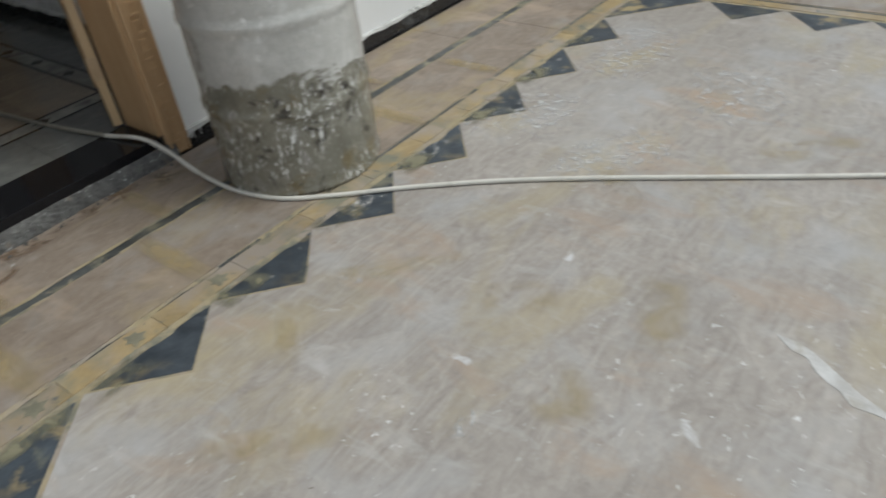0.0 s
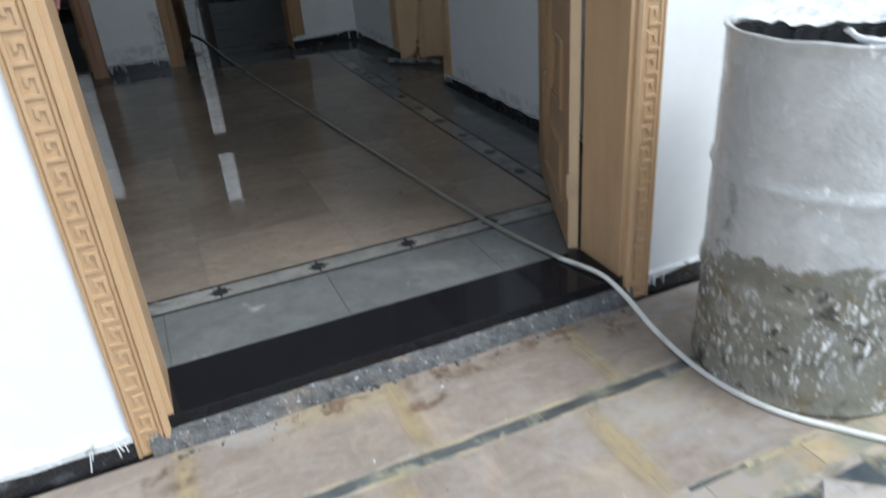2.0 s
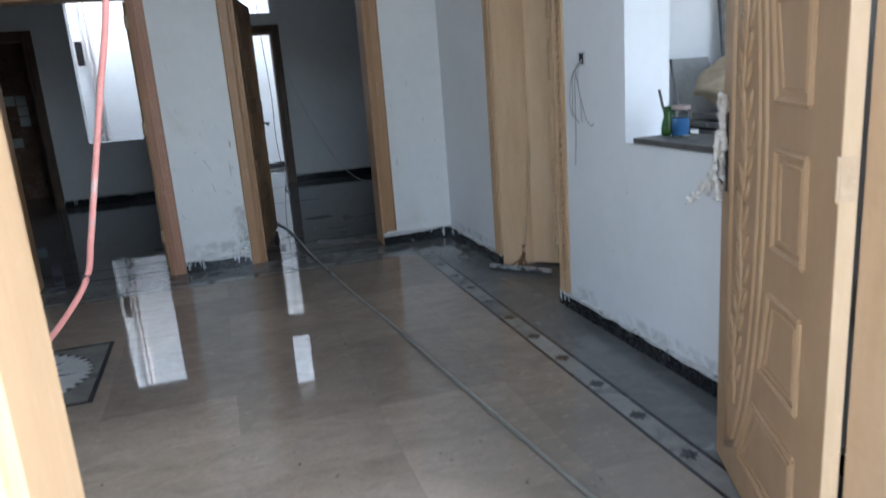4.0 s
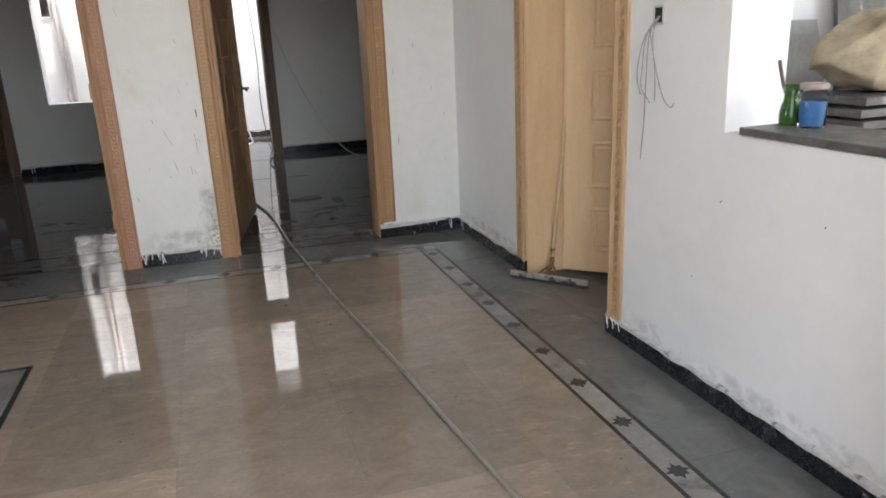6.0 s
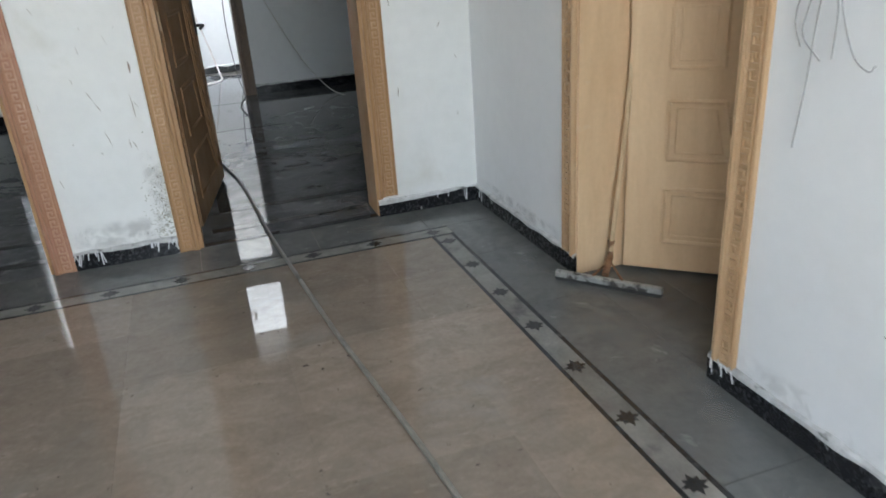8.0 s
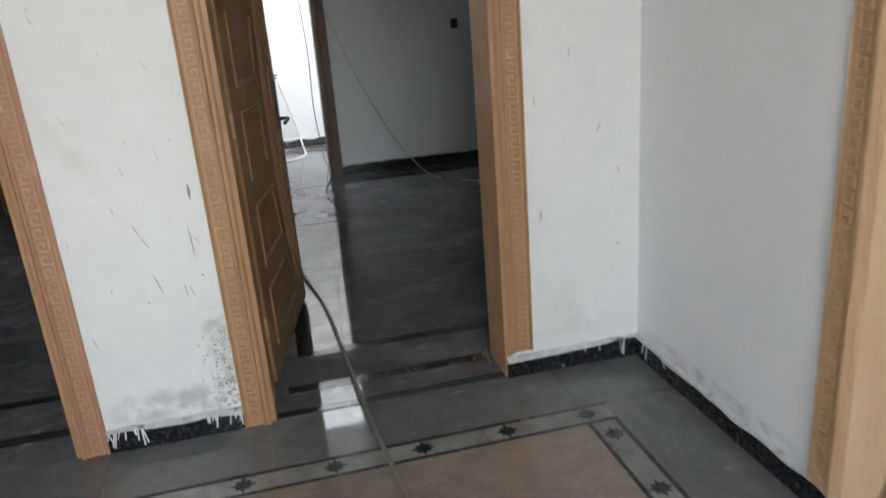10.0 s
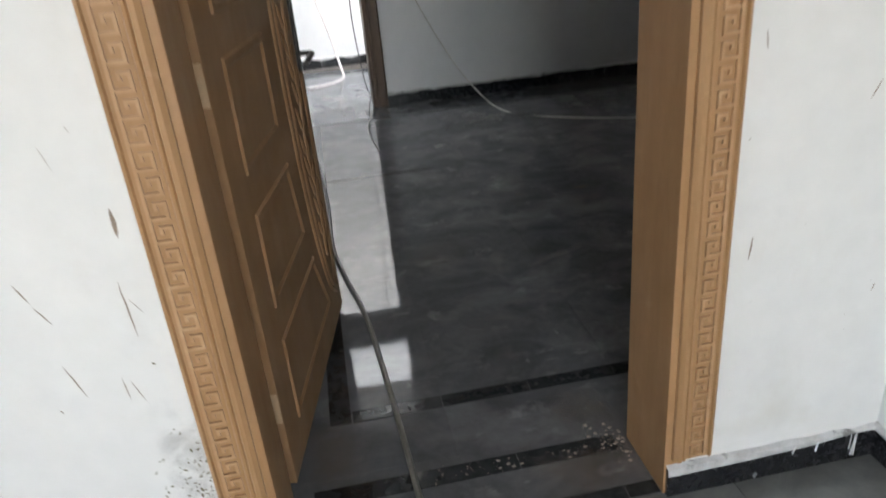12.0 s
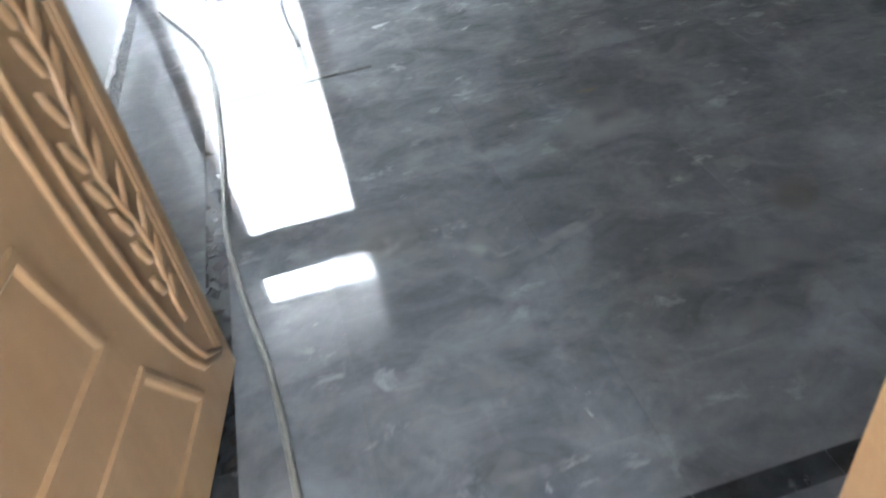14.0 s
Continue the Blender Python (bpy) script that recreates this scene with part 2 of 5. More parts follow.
M["wire"] = surface("grey_wire", (0.26, 0.26, 0.26), (0.40, 0.40, 0.40), 12, (0.4, 0.5))
M["steel"] = surface("scuffed_aluminium", (0.24, 0.24, 0.23), (0.42, 0.42, 0.40), 14, (0.4, 0.6), 0.15, 60, metal=0.4, stains=[((0.06, 0.055, 0.05), 18, 0.52, 0.62), ((0.62, 0.62, 0.60), 40, 0.64, 0.70)])
M["rust"] = surface("rusty_socket", (0.13, 0.06, 0.03), (0.26, 0.14, 0.07), 30, (0.7, 0.9), 0.3, 120)
M["olive"] = surface("olive_stained_inlay", (0.15, 0.145, 0.11), (0.25, 0.235, 0.17), 14, (0.6, 0.8), 0.2, 80, stains=[((0.38, 0.32, 0.2), 10, 0.58, 0.68)])
M["rubber"] = surface("black_rubber", (0.015, 0.015, 0.015), (0.03, 0.03, 0.03), 12, (0.6, 0.8))
M["stick"] = surface("pale_wooden_stick", (0.50, 0.35, 0.20), (0.66, 0.49, 0.30), 18, (0.5, 0.6), stretch=(4, 4, 0.5))
M["brush"] = surface("dark_brush_handle", (0.03, 0.018, 0.015), (0.07, 0.04, 0.03), 18, (0.4, 0.5))
M["wrap"] = surface("crumpled_plastic_wrap", (0.42, 0.38, 0.32), (0.72, 0.69, 0.63), 26, (0.15, 0.4), 0.5, 120)
M["dark_metal"] = surface("dark_metal", (0.03, 0.028, 0.025), (0.07, 0.065, 0.06), 20, (0.3, 0.4), metal=0.7)
M["hinge"] = surface("painted_hinge", (0.46, 0.33, 0.20), (0.56, 0.42, 0.28), 20, (0.3, 0.4), metal=0.2)
M["slab"] = surface("grey_stone_slab", (0.22, 0.22, 0.215), (0.33, 0.33, 0.32), 8, (0.5, 0.7), 0.1)
M["sill"] = surface("dark_stone_sill", (0.06, 0.058, 0.054), (0.13, 0.126, 0.12), 12, (0.4, 0.6), 0.3, stains=[((0.30, 0.30, 0.28), 14, 0.60, 0.72)])
M["green"] = surface("green_plastic", (0.02, 0.075, 0.012), (0.05, 0.15, 0.022), 12, (0.15, 0.3), stains=[((0.012, 0.016, 0.01), 11, 0.50, 0.62)])
M["blue"] = surface("blue_paint", (0.014, 0.085, 0.24), (0.035, 0.15, 0.35), 12, (0.5, 0.6), stains=[((0.2, 0.3, 0.42), 20, 0.68, 0.76)])
M["lid"] = surface("dusty_red_lid", (0.24, 0.17, 0.15), (0.36, 0.29, 0.26), 30, (0.4, 0.5))
M["sack"] = surface("brown_sackcloth", (0.22, 0.17, 0.11), (0.45, 0.38, 0.27), 9, (0.8, 0.95), 0.4, 160)
M["box"] = surface("white_card", (0.6, 0.6, 0.58), (0.7, 0.7, 0.68), 9, (0.6, 0.7))
M["scuff"] = surface("brown_scuff", (0.20, 0.15, 0.11), (0.34, 0.27, 0.21), 60, (0.7, 0.8))
M["mold"] = surface("olive_mildew", (0.12, 0.11, 0.06), (0.26, 0.23, 0.13), 40, (0.8, 0.9))
M["drip"] = surface("white_paint_drip", (0.68, 0.69, 0.69), (0.8, 0.8, 0.8), 20, (0.5, 0.6), 0.2)
M["crust"] = surface("dried_cement_crust", (0.42, 0.42, 0.41), (0.70, 0.70, 0.69), 16, (0.6, 0.8), 0.6, 60, stains=[((0.25, 0.24, 0.22), 9, 0.60, 0.70)])
M["crumb"] = surface("dirty_mortar_crumbs", (0.20, 0.16, 0.14), (0.42, 0.36, 0.33), 60, (0.8, 0.95), 0.4, 90)
M["lip"] = surface("grey_plaster_lip", (0.44, 0.44, 0.43), (0.66, 0.66, 0.65), 18, (0.7, 0.9), 0.5, 70, stains=[((0.20, 0.20, 0.19), 16, 0.58, 0.66)])
M["smear"] = surface("dried_paint_smear", (0.42, 0.41, 0.40), (0.62, 0.62, 0.62), 16, (0.6, 0.7), 0.2, stains=[((0.38, 0.35, 0.31), 9, 0.5, 0.62)])
M["med_white"] = surface("white_marble_inlay", (0.45, 0.45, 0.44), (0.55, 0.55, 0.54), 8, (0.05, 0.2))
M["med_blue"] = surface("blue_marble_inlay", (0.04, 0.075, 0.12), (0.08, 0.13, 0.20), 12, (0.05, 0.2))
M["earth"] = surface("bare_earth", (0.18, 0.14, 0.10), (0.28, 0.23, 0.17), 3, (0.9, 1.0), 0.4)
M["tile"] = surface("pale_wall_tile", (0.5, 0.5, 0.48), (0.62, 0.62, 0.6), 9, (0.2, 0.3))
M["tile_brown"] = surface("brown_wall_tile", (0.16, 0.10, 0.065), (0.24, 0.16, 0.11), 9, (0.2, 0.3))

def two_zone(name, low, high, level, spread):
    """Two surfaces' colours, parted at a height by a ragged line."""
    m = M[high].copy()
    m.name = name
    nt = m.node_tree
    p = nt.nodes["Principled BSDF"]
    g = nt.nodes.new("ShaderNodeNewGeometry")
    sep = nt.nodes.new("ShaderNodeSeparateXYZ")
    nt.links.new(g.outputs["Position"], sep.inputs[0])
    add = nt.nodes.new("ShaderNodeMath")
    add.operation = "MULTIPLY_ADD"
    add.inputs[1].default_value = spread
    nt.links.new(tex(nt, 3.5, 6, 0.6, 0.5), add.inputs[0])
    nt.links.new(sep.outputs[2], add.inputs[2])
    f = ramp(nt, add.outputs[0], [(level, (1, 1, 1)), (level + 0.02, (0, 0, 0))])
    dark, light, stains = low
    col = ramp(nt, tex(nt, 8, 6, 0.62, 0.5), [(0.3, dark), (0.7, light)])
    for c, sc, a, b, st, clusters in stains:
        spots = ramp(nt, tex(nt, sc, 6, 0.6, 0.4, st), [(a, (0, 0, 0)), (b, (1, 1, 1))])
        if clusters:
            spots = mix(nt, 1.0, spots, ramp(nt, tex(nt, clusters, 3, 0.5), [(0.42, (0, 0, 0)), (0.58, (1, 1, 1))]), "MULTIPLY")
        col = mix(nt, spots, col, c)
    old = p.inputs["Base Color"].links[0].from_socket
    nt.links.new(mix(nt, f, old, col), p.inputs["Base Color"])
    return m


# lower zone likewise has painted glints: the near-white clustered flecks
M["drum"] = two_zone("two_tone_cement_crust", ((0.15, 0.143, 0.115), (0.28, 0.268, 0.225), [((0.20, 0.165, 0.10), 6, 0.54, 0.66, (1, 1, 1), 0), ((0.055, 0.05, 0.042), 11, 0.58, 0.66, (1, 1, 1), 0), ((0.36, 0.35, 0.33), 9, 0.56, 0.72, (1, 1, 0.5), 0), ((0.86, 0.86, 0.85), 60, 0.56, 0.61, (1.5, 1.5, 0.38), 3.4), ((0.62, 0.62, 0.60), 80, 0.63, 0.67, (1.4, 1.4, 0.4), 0)]),
                     "drum", 0.66, 0.42)

glass = bpy.data.materials.new("clear_plastic")
glass.use_nodes = True
gp = glass.node_tree.nodes["Principled BSDF"]
gp.inputs["Base Color"].default_value = (0.9, 0.92, 0.92, 1)
gp.inputs["Roughness"].default_value = 0.06
gp.inputs["Transmission Weight"].default_value = 1.0
gp.inputs["IOR"].default_value = 1.08
M["glass"] = glass


# ---- builders ----
def box(bm, x0, y0, z0, x1, y1, z1):
    v = [bm.verts.new((x, y, z)) for z in (z0, z1) for y in (y0, y1) for x in (x0, x1)]
    for f in ((0, 2, 3, 1), (4, 5, 7, 6), (0, 1, 5, 4), (2, 6, 7, 3), (0, 4, 6, 2), (1, 3, 7, 5)):
        bm.faces.new([v[k] for k in f])


def prism(bm, pts, z0, z1):
    """A plan polygon (counter-clockwise) between two heights."""
    lo, hi = [bm.verts.new((x, y, z0)) for x, y in pts], [bm.verts.new((x, y, z1)) for x, y in pts]
    n = len(pts)
    bm.faces.new(hi)
    bm.faces.new(lo[::-1])
    for k in range(n):
        bm.faces.new((lo[k], lo[(k + 1) % n], hi[(k + 1) % n], hi[k]))


def along(bm, profile, a, b, side, out):
    """A profile of (across, proud) swept straight from a to b; side and out are its two directions."""
    a, b, side, out = Vector(a), Vector(b), Vector(side), Vector(out)
    ends = [[bm.verts.new(p + side * u + out * w) for u, w in profile] for p in (a, b)]
    n = len(profile)
    for k in range(n):
        bm.faces.new((ends[0][k], ends[0][(k + 1) % n], ends[1][(k + 1) % n], ends[1][k]))
    bm.faces.new(ends[0][::-1])
    bm.faces.new(ends[1])


def lathe(bm, rings, segments=48, centre=(0, 0)):
    """Rings of (radius, height) turned about a vertical axis."""
    loops = []
    for r, z in rings:
        loops.append([bm.verts.new((centre[0] + r * math.cos(2 * math.pi * k / segments), centre[1] + r * math.sin(2 * math.pi * k / segments), z)) for k in range(segments)])
    for lo, hi in zip(loops, loops[1:]):
        for k in range(segments):
            bm.faces.new((lo[k], lo[(k + 1) % segments], hi[(k + 1) % segments], hi[k]))
    bm.faces.new(loops[0][::-1])
    bm.faces.new(loops[-1])


def tube(bm, pts, r, n=8):
    """A round bar along points."""
    pts = [Vector(p) for p in pts]
    loops = []
    for k, p in enumerate(pts):
        d = (pts[min(k + 1, len(pts) - 1)] - pts[max(k - 1, 0)]).normalized()
        a = d.cross(Vector((0, 0, 1)) if abs(d.z) < 0.9 else Vector((1, 0, 0))).normalized()
        b = d.cross(a)
        loops.append([bm.verts.new(p + (a * math.cos(2 * math.pi * j / n) + b * math.sin(2 * math.pi * j / n)) * r) for j in range(n)])
    for lo, hi in zip(loops, loops[1:]):
        for j in range(n):
            bm.faces.new((lo[j], lo[(j + 1) % n], hi[(j + 1) % n], hi[j]))
    bm.faces.new(loops[0][::-1])
    bm.faces.new(loops[-1])


def smooth_path(pts, steps=8):
    """A Catmull-Rom curve through the points."""
    p = [Vector(q) for q in pts]
    p = [2 * p[0] - p[1]] + p + [2 * p[-1] - p[-2]]
    out = []
    for k in range(1, len(p) - 2):
        for j in range(steps):
            t = j / steps
            out.append(0.5 * (2 * p[k] + (p[k + 1] - p[k - 1]) * t + (2 * p[k - 1] - 5 * p[k] + 4 * p[k + 1] - p[k + 2]) * t * t
                              + (3 * p[k] - p[k - 1] - 3 * p[k + 1] + p[k + 2]) * t ** 3))
    return out + [p[-2]]


def mesh_of(name, bm, material, soft=False):
    bmesh.ops.recalc_face_normals(bm, faces=bm.faces)
    me = bpy.data.meshes.new(name)
    bm.to_mesh(me)
    bm.free()
    me.materials.append(material)
    if soft:
        for f in me.polygons:
            f.use_smooth = True
    return me


def place(ob):
    return place(ob.parent) @ ob.matrix_parent_inverse @ ob.matrix_basis if ob.parent else ob.matrix_basis.copy()


def part(name, bm, material, parent=None, label="", soft=False, local=False, bevel=0.0):
    """Links a bmesh as one mesh object, under a thing or part if given. local: its coordinates are the parent's."""
    ob = new(name, mesh_of(name, bm, material, soft))
    if parent is not None:
        ob.parent = parent
        if not local:
            ob.matrix_parent_inverse = place(parent).inverted()
    if bevel:
        b = ob.modifiers.new("bevel", "BEVEL")
        b.width, b.segments, b.limit_method = bevel, 2, "ANGLE"
    return tagged(ob, label)


def piece(name, me, parent, where):
    """One more object on a shared mesh."""
    ob = new(name, me)
    ob.parent = parent
    ob.matrix_parent_inverse = place(parent).inverted()
    ob.matrix_basis = where
    return ob


def thing(name, where, label, category, group="", kind=""):
    ob = new(name)
    ob.matrix_basis = where if isinstance(where, Matrix) else Matrix.Translation(where)
    ob.empty_display_size = 0.1
    return tagged(ob, label, category, group, kind)


def structure(name, bm, material, label, category, bevel=0.0):
    return tagged(part(name, bm, material, bevel=bevel), label, category, kind="structure")


# ---- large structure ----
bm = bmesh.new()
box(bm, -400, -400, -0.6, 400, 400, -0.2)
structure("ground", bm, M["earth"], "bare brown earth round the house", "ground")

bm = bmesh.new()
box(bm, -4.2, -6.0, -0.2, 7.5, 2.62, -0.0025)
veranda = structure("floor_veranda", bm, M["grout"], "dusty veranda floor of pink marble with slate inlay in yellow grout", "floor")

bm = bmesh.new()
box(bm, XL, YF0 + 0.01, -0.2, XR0 + 3.2, YB0 + 0.14, ZI - 0.004)
hall = structure("floor_hall", bm, M["joint"], "wet polished brown marble hall floor with inlaid border", "floor")
bm = bmesh.new()
box(bm, XL, YB0 + 0.14, -0.2, XR0 + 3.2, YW + 0.3, ZI - 0.004)
back = structure("floor_back_room", bm, M["joint"], "wet dark grey marble floor with black border strips", "floor")


def wall(name, material, boxes, label):
    bm = bmesh.new()
    for b in boxes:
        box(bm, *b)
    return structure(name, bm, material, label, "wall")


# the opening over the front door is added, to let light into the hall
wall_front = wall("wall_front", M["wall"], [
    (XL - 0.25, YF0, 0, FX0, YF1, TOP), (FX1, YF0, 0, 2.8, YF1, TOP), (2.8, YF0, 0, 5.0, YF1, 0.95), (2.8, YF0, 2.6, 5.0, YF1, TOP), (5.0, YF0, 0, 7.0, YF1, TOP), (FX0, YF0, HEAD, FX1, YF1, 2.52), (FX0, YF0, 3.45, FX1, YF1, TOP)],
    "white painted plaster front wall with a wide doorway, an added light opening over it and a window")
wall_back = wall("wall_back", M["wall_dirty"], [
    (XL, YB0, 0, CX0, YB1, TOP), (CX1, YB0, 0, BX0, YB1, TOP), (BX1, YB0, 0, XR1, YB1, TOP),
    (CX0, YB0, HEAD, CX1, YB1, TOP), (BX0, YB0, HEAD, BX1, YB1, TOP)],
    "scuffed white wall with two doorways to the back rooms")
wall_right = wall("wall_right", M["wall"], [
    (XR0, YF1, 0, XR1, HY0, TOP), (XR0, HY0, 0, XR1, HY1, HZ0), (XR0, HY0, HZ1, XR1, HY1, TOP), (XR0, HY1, 0, XR1, RY0, TOP),
    (XR0, RY0, HEAD, XR1, RY1, TOP), (XR0, RY1, 0, XR1, YB0, TOP)],
    "white wall with an open kitchen hatch and a side door")
# unseen wall; its opening is added to light the right side of the hall
wall_left = wall("wall_left", M["wall"], [
    (XL - 0.25, YF1, 0, XL, 3.9, TOP), (XL - 0.25, 3.9, 0, XL, 5.5, 1.0), (XL - 0.25, 3.9, 2.4, XL, 5.5, TOP), (XL - 0.25, 5.5, 0, XL, YW, TOP)],
    "plain white side wall of the hall with an added opening for light")
# added out of view: keeps low sky light off the hall's right wall
wall_boundary = wall("wall_boundary", M["wall"], [(-4.6, -6.0, -0.2, -4.4, YF0, 3.2)], "unseen plain white wall added beside the veranda to block low sky light")
wall_veranda_side = wall("wall_veranda_side", M["wall"], [(5.03, 0.8, -0.1, 5.2, YF0 - 0.001, 0.9)], "low white wall at the end of the veranda")
wall_partition = wall("wall_partition", M["wall"], [(0.30, YB1, 0, 0.44, YD0, TOP)], "plain white partition between the back rooms")
wall_kitchen = wall("wall_kitchen", M["wall"], [(XR1, 5.42, 0, 5.5, 5.55, TOP), (5.5, YF1, 0, 5.7, 3.3, TOP), (5.5, 3.3, 0, 5.7, 4.9, 1.0),
                                                (5.5, 3.3, 2.3, 5.7, 4.9, TOP), (5.5, 4.9, 0, 5.7, YD1, TOP)], "white kitchen walls")
wall_side_room = wall("wall_side_room", M["wall"], [(XR1, 7.9, 0, 5.5, 8.03, TOP)], "plain white wall of the side room")
WX0, WX1, WZ0, WZ1 = -1.19, -0.27, 0.95, 3.0
NX0, NX1 = -2.55, -1.72
wall_far = wall("wall_far", M["wall"], [
    (XL, YD0, 0, NX0, YD1, TOP), (NX0, YD0, 2.37, NX1, YD1, TOP), (NX1, YD0, 0, WX0, YD1, TOP), (WX0, YD0, 0, WX1, YD1, WZ0), (WX0, YD0, WZ1, WX1, YD1, TOP),
    (WX1, YD0, 0, DX0, YD1, TOP), (DX0, YD0, 2.285, DX1, YD1, 2.54), (DX0, YD0, 3.67, DX1, YD1, TOP), (DX1, YD0, 0, 5.5, YD1, TOP)],
    "white far wall with a doorway, a fanlight and a window")
wall_well = wall("wall_well", M["wall"], [(XL, YW, 0, 5.5, YW + 0.2, 4.7), (XL - 0.25, YW, 0, XL, YW + 0.2, 4.6), (-1.75, YD1, 0, -1.6, YW, TOP)],
                 "white light well walls open to the sky")
bm = bmesh.new()
box(bm, XL - 0.25, YF0, TOP, 7.0, YD1, TOP + 0.2)
box(bm, XL - 0.25, YD1, TOP, -1.75, YW + 0.2, TOP + 0.2)
box(bm, -1.75, YD1, TOP, 5.5, 13.82, TOP + 0.12)
structure("ceiling", bm, M["ceiling"], "plain white concrete ceiling", "ceiling")

# added area lamp over the front door that fills the hall with light
lamp = new("fanlight_daylight", bpy.data.lights.new("fanlight_daylight", "AREA"))
lamp.data.shape, lamp.data.size, lamp.data.size_y, lamp.data.energy, lamp.data.color = "RECTANGLE", 1.6, 0.9, 3.8, (0.88, 0.95, 1.0)
lamp.matrix_basis = look((0.98, YF0 + 0.12, 2.985), (1.9, YF0 + 3.0, 2.85))


# ---- door frames and leaves ----
CASING = [(0, -0.001), (0, 0.014), (0.007, 0.017), (0.011, 0.010), (0.072, 0.010), (0.075, 0.016), (0.081, 0.018), (0.085, 0.013),
          (0.088, 0.021), (0.098, 0.021), (0.108, 0.012), (0.108, -0.001)]


def key_band(bm, length, put, p=0.047):
    """A raised meander; put(u, v, w) gives the place of across, along, proud."""
    w, b, o0, top = (0.055, 0.0095, 0.0, 0.0155) if p > 0.06 else (0.043, 0.0068, 0.006, 0.0175)

    def bar(u0, v0, u1, v1):
        corners = [put(u + o0, v, q) for q in (0.0095, top) for v in (v0, v1) for u in (u0, u1)]
        v = [bm.verts.new(c) for c in corners]
        for f in ((4, 5, 7, 6), (0, 1, 5, 4), (2, 6, 7, 3), (0, 4, 6, 2), (1, 3, 7, 5)):
            bm.faces.new([v[k] for k in f])
    for k in range(int(length / p)):
        o = k * p + 0.008
        bar(0, o, w, o + b)
        bar(w - b, o + b, w, o + 0.74 * p)
        bar(0.40 * w, o + 0.74 * p - b, w - b, o + 0.74 * p)
        bar(0.40 * w, o + 0.40 * p, 0.40 * w + b, o + 0.74 * p - b)
        bar(0, o + b, b, o + p)


def door_frame(name, where, w, h, t, material, label, foot=(0.0, 0.0), back=False, carved=True, pitch=0.05, lining=None):
    """Local x along the wall over the opening, y through the wall, z up from the floor inside."""
    f = tagged(thing(name, where, label, "door frame"), kind="structure")
    j = 0.035
    for x0 in (0.0, w - j):
        bm = bmesh.new()
        box(bm, x0, -0.002, foot[0], x0 + j, t + 0.002, h)
        part("jamb", bm, lining or material, f, local=True, bevel=0.002)
    bm = bmesh.new()
    box(bm, j, -0.002, h - j, w - j, t + 0.002, h)
    part("head_jamb", bm, lining or material, f, local=True, bevel=0.002)
    for face, y, out in (((0, -0.002, -1),) + (((0, t + 0.002, 1),) if back else ())):
        out = Vector((0, out, 0))
        for k in (0, 1):
            edge = -0.092 if k == 0 else w + 0.092
            side = Vector((1 if k == 0 else -1, 0, 0))
            bm = bmesh.new()
            low = foot[-1] if k else foot[1]
            along(bm, CASING, (edge, y, low), (edge, y, h + 0.092), side, out)
            c = part("casing", bm, material, f, local=True)
            if carved:
                bm = bmesh.new()
                base = Vector((edge, y, low))
                key_band(bm, h + 0.08 - low, lambda u, v, q: base + side * (u + 0.0140) + out * q + Vector((0, 0, v)), pitch)
                part("key_carving", bm, RELIEF.get(material.name, material), c, "raised meander carving", local=True)
        bm = bmesh.new()
        along(bm, CASING, (0.016, y, h + 0.092), (w - 0.016, y, h + 0.092), (0, 0, -1), out)
        c = part("head_casing", bm, material, f, local=True)
        if carved:
            bm = bmesh.new()
            base = Vector((0.02, y, h + 0.092))
            key_band(bm, w - 0.05, lambda u, v, q: base + Vector((v, 0, -u - 0.0140)) + out * q, pitch)
            part("key_carving", bm, RELIEF.get(material.name, material), c, "raised meander carving", local=True)
    return f


NARROW = (0.955, 0.235, 0.11, 0.11, 0.145)   # lens end, lens depth, gap to the panels at end and middle, hinge margin; all by width
WIDE = (0.88, 0.30, 0.10, 0.06, 0.19)


def bulge(h, v):
    return max(0.0, math.sin(math.pi * min(1, max(0, (v - 0.10) / (h - 0.20)))))


def arc_u(w, h, v, style):
    return w * (style[0] - style[1] * math.sqrt(bulge(h, v)))


def panel_u(w, h, v, style):
    return arc_u(w, h, v, style) - w * (style[2] + style[3] * bulge(h, v))


def ridge(bm, a, b, y):
    """A broad flat-topped moulding on a leaf's face from a to b, its ends running into the neighbours."""
    d = Vector((b[0] - a[0], 0, b[1] - a[1])).normalized()
    side = Vector((-d.z, 0, d.x))
    out = Vector((0, 1 if y > 0 else -1, 0))
    along(bm, [(-0.017, -0.001), (-0.010, 0.006), (0.006, 0.0065), (0.017, -0.001)], Vector((a[0], y, a[1])) - d * 0.012, Vector((b[0], y, b[1])) + d * 0.012, side, out)


